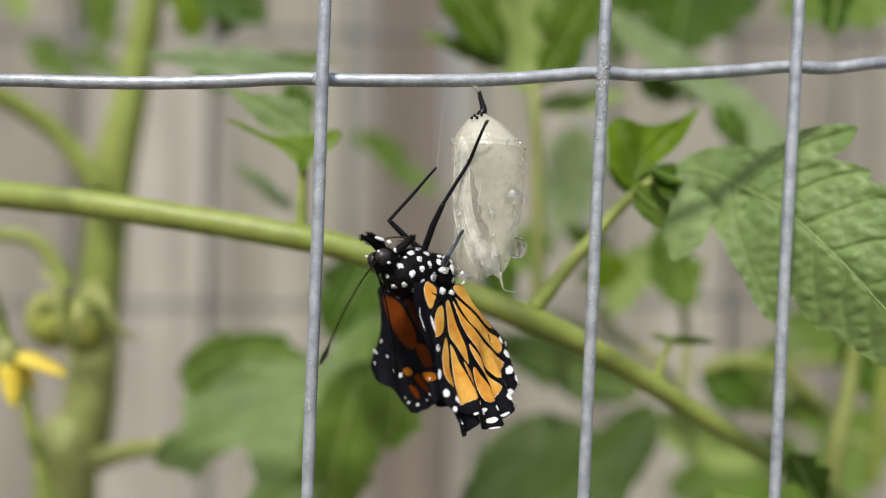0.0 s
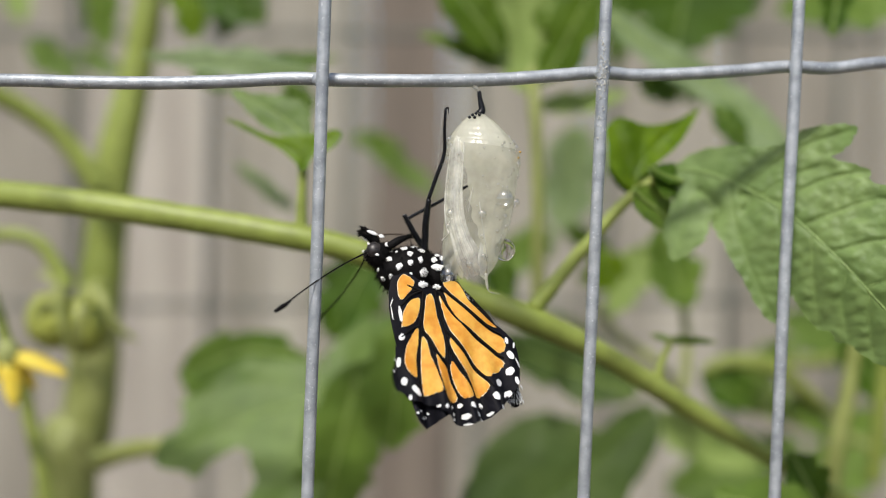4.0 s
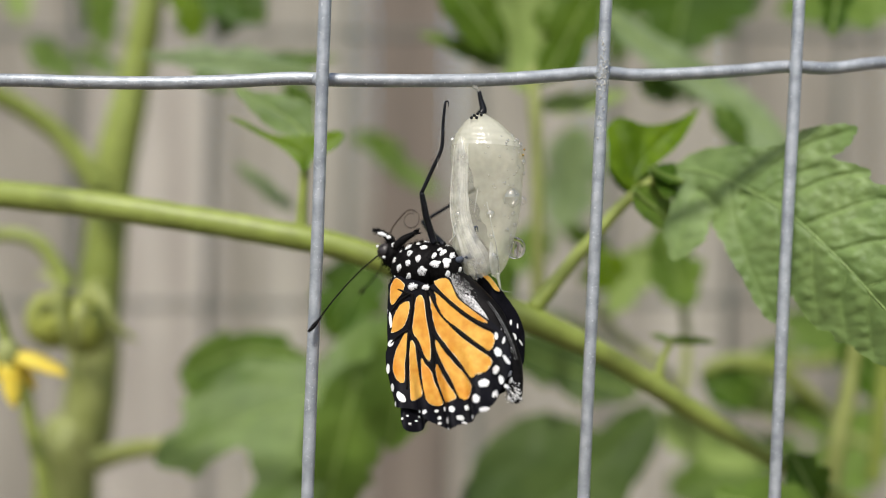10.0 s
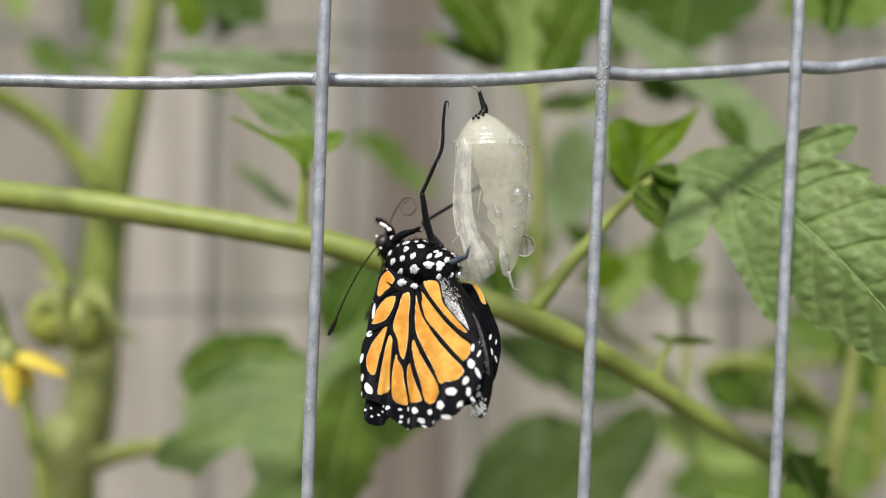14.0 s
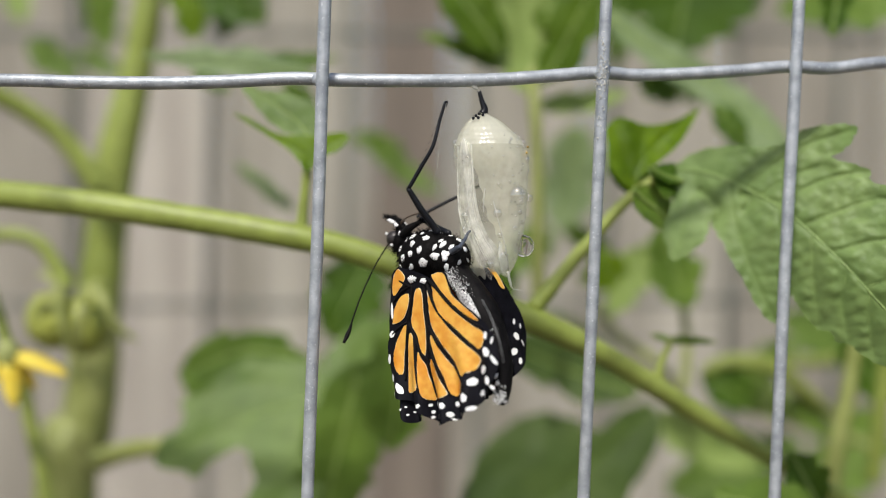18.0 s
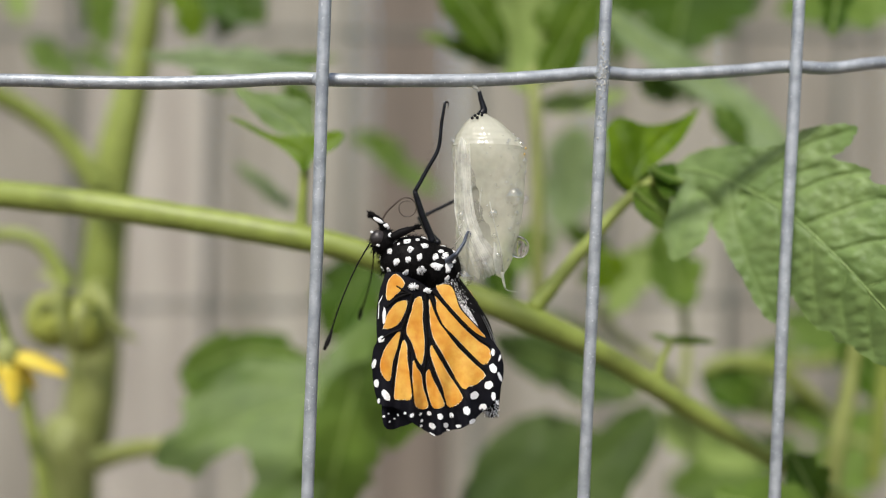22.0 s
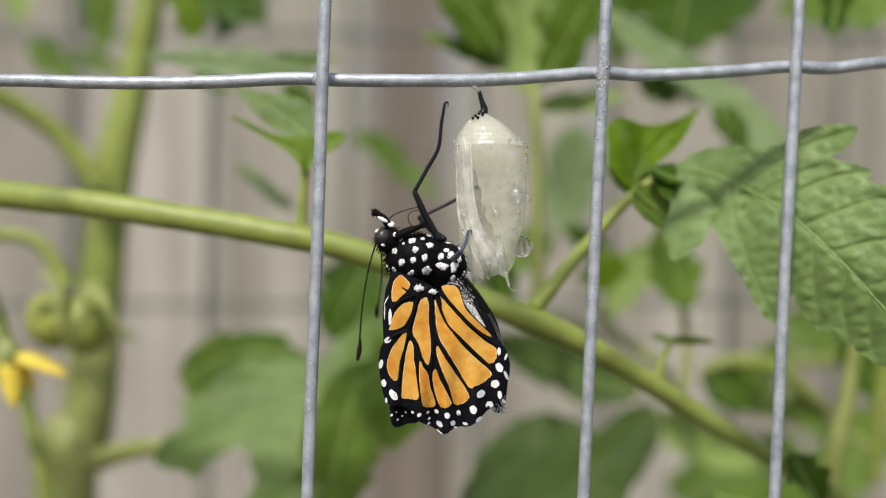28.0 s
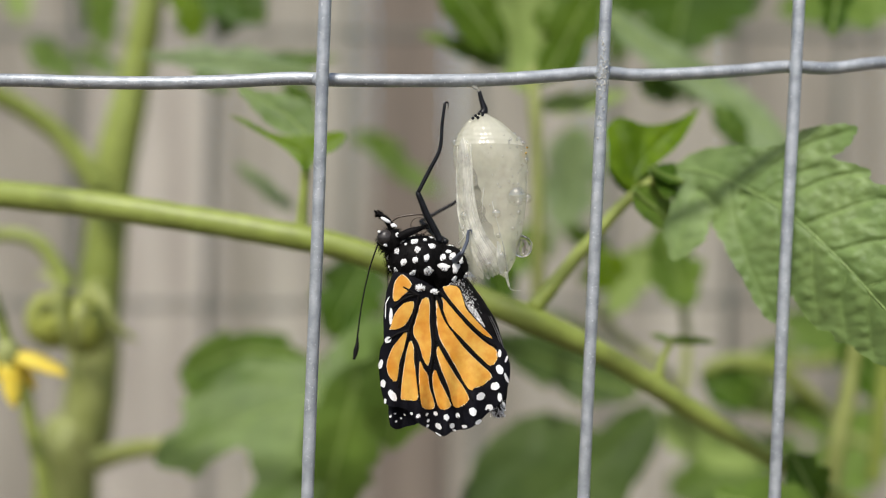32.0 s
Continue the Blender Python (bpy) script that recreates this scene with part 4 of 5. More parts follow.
STRIP = spline([(-30, 92, 2), (-29, 104, 8), (-28, 130, 12), (-26, 170, 13), (-21, 226, 16), (-7, 266, 17), (12, 302, 22), (28, 330, 17)], 110)
for name, o0, o1, lift, seed in (("wing_case", -1.0, 1.0, 2.0, 1), ("skin_fold", -0.35, 0.55, 4.5, 2)):
    bm = bmesh.new()
    rows = []
    for i, p in enumerate(STRIP):
        t = STRIP[min(i + 1, 109)] - STRIP[max(i - 1, 0)]
        t = Vector((t.x, t.y)).normalized()
        f = i / 109
        row = []
        for k in range(41):
            o = o0 + (o1 - o0) * k / 40
            x, y = p.x + o * p.z * t.y, p.y - o * p.z * t.x
            y += (6 * noise.noise((o * 4, seed, 3)) * f * f)
            d = front(x, y) - lift - 1.6 * (0.35 + f) * noise.noise((o * 9, f * 2.2, seed)) - 1.5 * noise.noise((o * 2.2, f * 5, seed + 9)) - 2.5 * (1 - o * o) * f
            row.append(bm.verts.new(sh(x, y, d)))
        rows.append(row)
    for a, b in zip(rows, rows[1:]):
        for k in range(40):
            bm.faces.new((a[k], a[k + 1], b[k + 1], b[k]))
    if name == "wing_case":
        case = part(name, bm, M_SKIN, pupa, "clear pleated skin of the wing case", pivot=sh(-26, 96))
    else:
        part(name, bm, M_SKIN, case)
# hard rims of the opening, a loose bright thread, a torn flap by the butterfly
for pts, w in ((((-18, 104), (-16, 150), (-14, 190), (-9, 222)), (1.6, 2.2, 2.0, 1.2)), (((-40, 106), (-41, 160), (-39, 220), (-30, 262)), (1.0, 1.6, 1.6, 1.0)), (((19, 204), (28, 240), (40, 284), (48, 328)), (0.7, 0.9, 1.2, 1.6)), (((5, 180), (3, 200), (2, 222)), (0.6, 1.0, 0.6)), (((-22, 226), (-4, 268), (10, 300), (14, 324)), (1.0, 1.3, 1.4, 1.0))):
    part("rim", tube(bmesh.new(), [sh(x, y, front(x, y) - 4) for x, y in pts], [r * C for r in w], 34, 6, wobble=0.5), M_SKIN, pupa if pts[0][0] > 10 else case)
part("torn_edge", tube(bmesh.new(), [sh(x, y, front(x, y) - 2) for x, y in ((-24, 236), (-32, 252), (-28, 262), (-38, 276))], [0.8 * C, 1.2 * C, 0.8 * C, 1.0 * C], 26, 6, wobble=0.5), M_SILK, case)
for x, y, r in ((38, 312, 13),):
    part("skin_lobe", tube(bmesh.new(), [sh(x - 6, y - 40, -40), sh(x - 2, y - 14, -40), sh(x, y + 8, -34), sh(x + 3, y + 16, -28)], [r * 0.5 * C, r * 0.9 * C, r * 0.7 * C, r * 0.2 * C], 24, 12, wobble=0.35, flat=0.16), M_SKIN, pupa)
part("thread", tube(bmesh.new(), [sh(44, 325, -40), sh(48, 345, -38), sh(54, 356, -36), sh(72, 358, -30)], [3.5 * C, 2.4 * C, 1.2 * C, 0.6 * C], 20, 6), M_SKIN, pupa)
for x, y, d, r in ((62, 194, -48, 17), (84, 196, -30, 8), (74, 281, -40, 19), (-20, 336, -30, 16), (-44, 98, -20, 7), (-28, 228, -48, 8), (26, 224, -60, 8), (66, 222, -46, 5), (74, 100, -30, 6), (68, 92, -34, 5), (30, 262, -60, 5), (80, 130, -26, 6), (-30, 250, -46, 5), (36, 296, -56, 6), (14, 312, -52, 7), (82, 150, -26, 4), (56, 250, -52, 4), (70, 240, -40, 4), (48, 170, -58, 3.5), (60, 84, -40, 4)):
    pr = min(prof, key=lambda p: abs(p.y - y))
    if x < 78 or y < 250:
        d = -(0.88 * math.sqrt(max(pr.z ** 2 - (x - pr.x) ** 2, 0)) + 0.5 * r)
    part("water_drop", ball(bmesh.new(), sh(x, y, d), (r * C, r * C * 0.8, r * C * 1.05), 16, 12), M_DROP if y == 281 else M_BEAD, case if y == 336 else pupa, "clear water drop")

rnd = random.Random(44)
for k in range(46):
    y = rnd.uniform(84, 318)
    pr = min(prof, key=lambda p: abs(p.y - y))
    x = pr.x + pr.z * (rnd.uniform(0.5, 0.99) if k % 3 else rnd.uniform(-0.3, 0.6))
    r = rnd.uniform(1.2, 3.0)
    part("water_bead", ball(bmesh.new(), sh(x, y, front(x, y) - 0.3 * r), (r * C, r * C * 0.8, r * C), 10, 8), M_BEAD, pupa)

thread = thing("silk_thread", (0.0005, 0.0010, 0.9253), "fine white silk thread hanging from the wire", "silk thread")
part("strand", tube(bmesh.new(), [(0.0005, 0.0010, 0.9253), (-0.0001, 0.0010, 0.9211), (-0.0005, 0.0010, 0.9168), (-0.0009, 0.0010, 0.9124)], [0.000028], 12, 5), M_SKIN, thread)

# ---- butterfly, drawn in its own unit with the wing root at zero: across, back, up ----
U = 0.0000872
fly = thing("butterfly", (0, 0, 0), "newly emerged orange and black butterfly with crumpled white-spotted wings", "butterfly")


def q(x, y, z):
    return Vector((x, y, z)) * U


def sheet(x, z):
    """How the wing blade lies: cupped round the body, and pleated towards its lower edge."""
    v = -z
    f = min(max((v - 105) / 140, 0), 1)
    return 5 * ((x - 10) / 100) ** 2 + 14 * f * math.sin(x * 0.13 + 0.6) + 2.5 * math.sin(x * 0.05 + v * 0.03)


def loop2(pts, n):
    return [(p.x, p.y) for p in spline([(x, z, 0) for x, z in pts], n, True)]


def patch(bm, loop, y0, sg, rings, jag=0.0, seed=0):
    """A filled outline laid on the blade; sg: which way the cup turns."""
    cx, cz = sum(p[0] for p in loop) / len(loop), sum(p[1] for p in loop) / len(loop)
    prev = None
    for r in range(rings):
        f = 1 - r / rings
        ring = []
        for i, (x, z) in enumerate(loop):
            j = 1 + (jag * noise.noise((x * 0.35, z * 0.35, seed)) if r == 0 else 0)
            px, pz = cx + (x - cx) * f * j, cz + (z - cz) * f * j
            ring.append(bm.verts.new(q(px, y0 + sg * sheet(px, pz), pz)))
        if prev:
            for i in range(len(ring)):
                k = (i + 1) % len(ring)
                bm.faces.new((prev[i], prev[k], ring[k], ring[i]))
        prev = ring
    c = bm.verts.new(q(cx, y0 + sg * sheet(cx, cz), cz))
    for i in range(len(prev)):
        bm.faces.new((prev[i], prev[(i + 1) % len(prev)], c))
    return bm


def blade(name, outline, y0, sg, parent, label):
    loop = loop2(outline, 110)
    bm = bmesh.new()
    patch(bm, loop, y0 - 0.5, sg, 16, 0.012, 3)
    patch(bm, loop, y0 + 0.5, sg, 16, 0.012, 3)
    return part(name, bm, M_WING, parent, label)


def cells(outlines, y0, sg, parent, material, name="wing_cell"):
    out = 1 if y0 > 45 else -1
    for i, o in enumerate(outlines):
        lp = loop2(o, 64)
        mx, mz = sum(p[0] for p in lp) / 64, sum(p[1] for p in lp) / 64
        lp = [(x - 0.5 * (x - mx) / (abs(x - mx) + 5), z - 0.4 * (z - mz) / (abs(z - mz) + 5)) for x, z in lp]
        if material is M_ORANGE:
            part("pale_edge", patch(bmesh.new(), lp, y0 - out * 0.5, sg, 5, 0.05, i), M_CREAM, parent)
            cx, cz = sum(p[0] for p in lp) / 64, sum(p[1] for p in lp) / 64
            lp = [(x - 1.0 * (x - cx) / (abs(x - cx) + 6), z - 0.4 * (z - cz) / (abs(z - cz) + 6)) for x, z in lp]
        part(name, patch(bmesh.new(), lp, y0 + out * 0.2, sg, 5, 0.065, i + 9), material, parent)


def spots(rows, y0, sg, parent):
    for i, (x, z, a, b) in enumerate(rows):
        turn = 0.5 * math.sin(i * 1.9)
        lp = []
        for k in range(14):
            w = 2 * math.pi * k / 14
            rr = 0.86 + 0.09 * math.sin(2 * w + i) + 0.06 * math.sin(5 * w + 2 * i)
            ex, ez = a * rr * math.cos(w), b * rr * math.sin(w)
            lp.append((x + ex * math.cos(turn) - ez * math.sin(turn), z + ex * math.sin(turn) + ez * math.cos(turn)))
        part("white_spot", patch(bmesh.new(), lp, y0, sg, 2), M_WHITE, parent)


HIND_L = [(-59, 22), (-37, 29), (-17, 12), (-2, -4), (22, 0), (38, 8), (62, 4), (80, -4), (101, -27), (121, -59), (137, -94), (146, -134), (144, -162), (134, -188), (116, -210), (94, -229), (70, -243), (42, -250), (22, -255), (2, -245), (-13, -233), (-33, -213), (-57, -205), (-73, -199), (-81, -174), (-84, -142), (-83, -110), (-75, -87), (-73, -59), (-67, -27), (-63, 0)]
HIND_IN = [(x * (0.8 if x < 0 else 1), z * 0.9) for x, z in HIND_L]
HIND = [p for p in HIND_L[:6]] + [(58, 5), (64, -14), (72, -34), (94, -60), (120, -84), (138, -108)] + HIND_L[11:]
CELLS = [
    [(-57, 12), (-43, 26), (-27, 12), (-32, -2), (-43, -12), (-55, -21), (-60, -14)],
    [(-63, -63), (-57, -43), (-41, -25), (-23, -21), (-25, -39), (-37, -61), (-51, -69), (-65, -70)],
    [(-71, -134), (-63, -106), (-49, -87), (-35, -74), (-37, -95), (-47, -126), (-53, -160), (-65, -154)],
    [(-46, -181), (-43, -150), (-37, -114), (-30, -90), (-23, -99), (-22, -126), (-17, -158), (-15, -189), (-29, -194), (-45, -193)],
    [(-25, -75), (-17, -43), (-10, -20), (0, -14), (5, -23), (5, -59), (8, -95), (5, -126), (0, -132), (-8, -118), (-15, -95)],
    [(-13, -126), (-6, -138), (2, -150), (5, -173), (14, -205), (2, -211), (-10, -201), (-14, -165)],
    [(14, -140), (22, -158), (34, -181), (42, -203), (30, -209), (20, -205), (12, -181), (9, -154)],
    [(19, -100), (30, -118), (50, -150), (72, -185), (70, -197), (58, -207), (46, -203), (38, -173), (26, -142), (17, -114)],
    [(16, -17), (22, -23), (34, -59), (62, -98), (93, -130), (112, -148), (111, -158), (97, -168), (73, -173), (58, -150), (38, -114), (20, -79), (16, -47)],
    [(26, -13), (38, -27), (70, -63), (101, -92), (121, -106), (123, -122), (113, -134), (97, -122), (62, -87), (34, -55), (27, -23)],
    [(28, 4), (50, 6), (60, -8), (62, -23), (85, -55), (114, -84), (101, -80), (73, -55), (42, -20)],
]
SPOTS = [(-63, -47, 3.5, 17), (-68, -88, 7, 6.5), (-81, -131, 4, 11), (-77, -165, 5.5, 8), (-60, -185, 7, 12), (-73, -195, 3, 5), (-15, -219, 4, 4.5), (0, -219, 3, 3), (15, -218, 4, 5), (34, -222, 6, 6), (54, -222, 4.5, 5.5), (80, -212, 8, 8), (94, -187, 9, 8), (119, -169, 8, 9), (127, -140, 6.5, 11), (127, -112, 3.5, 8), (139, -122, 2.5, 7), (139, -155, 3.5, 10), (127, -188, 5, 8), (109, -208, 7, 8), (90, -231, 6.5, 5), (65, -240, 6, 3.5), (44, -238, 5.5, 5), (20, -239, 7.5, 5.5)]
SMALL = [(2, -231, 3, 3.5), (1, -240, 3, 3), (20, -253, 6, 2), (48, -247, 4, 2), (134, -200, 3, 5), (-27, -216, 3.5, 2.5)]

# right pair: the pale under side is turned outward
right = part("wing_pair", ball(bmesh.new(), q(0, -12, -4), q(12, 10, 12)), M_BLACK, fly, "right wings, folded", pivot=(0, 0, 0))
blade("hind_wing", HIND, -24, 1, right, "hind wing, pale orange with black veins")
cells(CELLS, -26.2, 1, right, M_ORANGE)
spots(SPOTS, -26.4, 1, right)
spots(SMALL, -26.4, 1, right)
FORE = [(-50, 30), (-66, 12), (-74, -20), (-77, -60), (-74, -120), (-66, -180), (-68, -210), (-64, -237), (-50, -247), (-27, -239), (-4, -228), (30, -210), (52, -150), (42, -60), (16, 0)]
blade("fore_wing", FORE, -12, 1, right, "crumpled black fore wing")
spots([(-64, -222, 2.5, 2.5), (-54, -232, 2, 2.5), (-56, -218, 2, 2), (-46, -228, 2.5, 2), (-40, -222, 2, 2.5), (-73, -40, 1.2, 14), (-70, -20, 1.0, 10)], -14.5, 1, right)
# vein ribs stand up between the cells
RIBS = [
    ((10, -8), (10.5, -30), (10.5, -55), (13, -85), (12, -110), (8, -138), (6, -155), (8.5, -177), (17, -207)),
    ((16, -8), (34, -56), (62, -92), (95, -126), (114, -143)), ((20, -4), (40, -23), (71, -59), (101, -86), (122, -101)),
    ((13, -84), (19, -92), (34, -116), (54, -150), (73, -179), (80, -194)), ((12, -112), (16, -126), (24, -150), (36, -177), (45, -206)),
    ((-15, -8), (-15, -18), (-21, -41), (-30, -68), (-28, -78), (-19, -98), (-10, -122), (2, -138), (8, -143)),
    ((-20, -97), (-19, -126), (-16, -160), (-12, -197)), ((-31, -74), (-38, -104), (-45, -138), (-50, -172)),
    ((-31, -71), (-50, -77), (-68, -88)), ((-16, -8), (-24, -10), (-42, -18), (-60, -33)), ((-20, -8), (-30, -2), (-41, 5)), ((-22, -6), (-36, -8)),
]
for r in RIBS:
    bm = tube(bmesh.new(), [q(x, -25.5 + sheet(x, z), z) for x, z in r], [3.2 * U, 2.9 * U, 2.5 * U, 1.9 * U], 36, 6, flat=0.8)
    part("vein", bm, M_BLACK, right)

# left pair: deep orange upper side, shade put in its colour, shows when wings part
HL = (112, 46, 0)
left = part("wing_pair", ball(bmesh.new(), q(20, 34, -4), q(12, 8, 12)), M_BLACK, fly, "left wings, their deep orange upper side turned inward", pivot=q(*HL))
blade("hind_wing", HIND_IN, 50, -1, left, "hind wing")
cells([[(x * 0.8, z * 0.88) for x, z in c] for c in CELLS[:7]], 52.5, -1, left, M_ORANGE)
spots([(x * 0.78, z * 0.89, a * 0.8, b * 0.8) for x, z, a, b in SPOTS if x < 60], 52.7, -1, left)
spots([(x - 4, z * 0.9, a * 0.8, b * 0.8) for x, z, a, b in SPOTS if x > 100], 48.2, -1, left)
cells([[(72, 2), (90, -8), (104, -26), (112, -42), (100, -36), (86, -16)]], 44.9, -1, left, M_ORANGE)
FORE_L = [(-40, 10), (-48, -20), (-60, -55), (-76, -80), (-92, -100), (-101, -120), (-96, -144), (-72, -168), (-60, -204), (-34, -224), (10, -215), (46, -192), (50, -90), (16, -5), (-16, 14)]
blade("fore_wing", FORE_L, 36, -1, left, "crumpled fore wing, shade-darkened deep orange and black")
INNER = [
    [(-36, -4), (-24, 2), (-4, -18), (9, -60), (6, -98), (-8, -108), (-24, -86), (-35, -46)],
    [(0, -108), (14, -102), (28, -124), (26, -146), (8, -144)],
    [(-2, -156), (20, -160), (22, -174), (4, -172)],
    [(-22, -160), (-12, -156), (2, -184), (0, -194), (-14, -186)],
    [(-34, -172), (-27, -176), (-24, -198), (-30, -196)],
    [(12, -4), (34, -24), (56, -84), (46, -112), (24, -92), (12, -50)],
    [(-36, -140), (-26, -138), (-22, -150), (-32, -153)],
    [(34, -122), (50, -118), (58, -150), (44, -160), (36, -148)],
]
# rust and umber cells carry the shade between the wings in their colour
cells(INNER[:2] + INNER[3:5], 34.0, -1, left, M_RUST_SHADED)
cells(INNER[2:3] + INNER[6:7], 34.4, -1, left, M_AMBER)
cells(INNER[5:6] + INNER[7:], 34.0, -1, left, M_UMBER_SHADED)
spots([(x + 9, z, a * 0.75, b * 0.75) for x, z, a, b in [(-73, -76, 2.5, 6), (-69, -107, 2.5, 5), (-61, -136, 5, 6), (-50, -148, 3.5, 7), (-91, -92, 3, 8), (-99, -112, 2.5, 4), (-56, -191, 2.5, 5), (-51, -201, 4, 5), (-39, -210, 3, 4.5), (-22, -207, 3.5, 4), (-5, -197, 4, 4), (18, -182, 3, 3), (3, -169, 3, 4)]], 33.6, -1, left)
spots([(-44, -148, 3.6, 5)], 33.2, -1, left)

# body
thorax = part("thorax", ball(bmesh.new(), q(-14, 27, 50), q(58, 42, 45), 32, 20), M_BLACK, fly, "furry black thorax with white spots")
ball_c, ball_r = Vector((-14, 27, 50)), Vector((58, 42, 45))
bm = ball(bmesh.new(), q(36, 27, 37), q(38, 38, 40), 24, 16)
part("breast", bm, M_BLACK, fly)


def bristles(bm, pts, r, n, length, seed, lean=0.6):
    """Short hairs that stand off a curve and lean along it."""
    rnd = random.Random(seed)
    line = spline(pts, 40)
    for k in range(n):
        i = rnd.randint(0, 38)
        p, t = line[i], (line[i + 1] - line[i]).normalized()
        o = t.orthogonal().normalized()
        o.rotate(Matrix.Rotation(rnd.uniform(0, 6.28), 3, t))
        tip = p + o * (r + length * rnd.uniform(0.3, 1)) * U + t * length * lean * rnd.uniform(0.5, 1.4) * U
        tube(bm, [p + o * r * 0.6 * U, tip], [0.9 * U, 0.2 * U], 3, 3, False)
    return bm


def dot_on(c, r, n, a, b, seed, parent):
    """A white fleck that lies on an ellipsoid body where its outward direction is n."""
    n = Vector(n).normalized()
    p = Vector((c[0] + r[0] * n.x, c[1] + r[1] * n.y, c[2] + r[2] * n.z))
    nn = Vector((n.x / r[0], n.y / r[1], n.z / r[2])).normalized()
    bm = ball(bmesh.new(), (0, 0, 0), q(a, 1.7, b), 10, 7, Matrix.Rotation(1.2 * math.sin(seed * 2.3), 4, "Y"))
    for v in bm.verts:
        v.co *= 1 + 0.5 * noise.noise(v.co / (a * U) * 1.5 + Vector((seed * 3.7, seed, 0)))
    bm.transform(Matrix.Translation(p * U) @ nn.to_track_quat("Y", "Z").to_matrix().to_4x4())
    part("white_spot", bm, M_WHITE, parent)
    return p


FORELEG = [q(-50, 6, 92), q(-30, 2, 101), q(-12, 4, 107), q(-2, 8, 111)]
part("folded_foreleg", bristles(tube(bmesh.new(), FORELEG, [5.5 * U, 5 * U, 4 * U, 1.2 * U], 30, 10, wobble=0.9), FORELEG, 4.2, 150, 3.2, 3, 1.6), M_BLACK, fly, "short furry foreleg folded against the body")
head = part("head", ball(bmesh.new(), q(-64, 24, 84), q(23, 23, 24), 24, 16), M_BLACK, fly, "black head")
for sg in (-1, 1):
    part("eye", ball(bmesh.new(), q(-75, 24 + sg * 13, 90), q(14.5, 12, 15), 24, 16), M_EYE, head, "dark brown compound eye")
    palp = [q(-64, 24 + sg * 6, 106), q(-72, 24 + sg * 9, 122), q(-86, 24 + sg * 10, 133), q(-92, 24 + sg * 10, 134)]
    part("palp", bristles(tube(bmesh.new(), palp, [5.5 * U, 6.5 * U, 4.5 * U, 2 * U], 14, 10, wobble=0.3), palp, 5.5, 110, 2.6, sg + 5, 1.4), M_BLACK, head)
    part("palp_mark", ball(bmesh.new(), q(-74, 24 + sg * 17, 122), q(11, 2.0, 3.4), 10, 8, Matrix.Rotation(radians(28), 4, "Y")), M_WHITE, head)
    for x, z, r in ((-86, 104, 2.5), (-60, 115, 4), (-74, 80, 2.8), (-52, 98, 4)):
        part("white_spot", fleck(q(x, 24 + sg * (22 if x > -85 else 19), z - 3), q(r * 1.3, 1.5, r), x, 0.4), M_WHITE, head)
TH_C, TH_R, BR_C, BR_R = (-14, 27, 50), (58, 42, 45), (36, 27, 37), (38, 38, 40)
placed = []
for c, r, rows in ((TH_C, TH_R, ((-54, 67, 7, 6), (-23, 84, 8.5, 6), (-17, 69, 6, 6), (-4, 87, 4, 4), (8, 76, 7, 6), (7, 93, 6, 5), (19, 88, 6, 6), (-21, 51, 5, 6.5), (-1, 55, 7, 5), (-41, 47, 5.5, 7), (-56, 33, 5, 5), (2, 31, 9, 8), (18, 20, 8, 4), (-26, 28, 8, 4), (-38, 79, 3, 3), (-45, 84, 7, 4))),
                   (BR_C, BR_R, ((31, 38, 11, 7), (51, 37, 11, 6.5), (28, 56, 6.5, 6), (45, 58, 9, 5.5), (38, 66, 5, 5), (60, 50, 5, 7), (48, 18, 6, 4)))):
    for x, z, a, b in rows:
        nx, nz = (x - c[0]) / r[0], (z - c[2]) / r[2]
        ny = math.sqrt(max(1 - nx * nx - nz * nz, 0.03))
        for sg in (-1, 1):
            placed.append(dot_on(c, r, (nx, sg * ny, nz), a, b, x + sg, thorax))
# more of them over the back and the breast
for k in range(90):
    nz = 1 - 2 * (k + 0.5) / 90
    w = k * 2.39996
    rad = math.sqrt(1 - nz * nz)
    for c, r, o in ((TH_C, TH_R, (BR_C, BR_R)), (BR_C, BR_R, (TH_C, TH_R))):
        n_ = Vector((rad * math.cos(w), rad * math.sin(w), nz))
        p = Vector((c[0] + r[0] * n_.x, c[1] + r[1] * n_.y, c[2] + r[2] * n_.z))
        buried = sum(((p[m] - o[0][m]) / o[1][m]) ** 2 for m in range(3)) < 1.05
        if buried or p.z < 12 or any((p - e).length < 19 for e in placed):
            continue
        placed.append(dot_on(c, r, n_, 4.5 + 2 * math.sin(k), 5, k, thorax))
for x, z, r in ((-11.8, 3, 10), (13, -4, 8)):
    bm = bmesh.new()
    rnd = random.Random(int(x))
    for k in range(90):
        a, f = rnd.uniform(0, 6.28), rnd.random() ** 0.6
        tip = q(x + f * r * math.cos(a), -31 + 3 * f + rnd.uniform(-1, 1), z + f * r * 0.75 * math.sin(a))
        tube(bm, [q(x + 0.3 * f * r * math.cos(a), -28, z + 0.25 * f * r * math.sin(a)), tip], [1.2 * U, 0.7 * U], 3, 4)
    part("white_tuft", bm, M_WHITE, right, "white hair tuft at the wing root")
bm = bmesh.new()
rnd = random.Random(5)
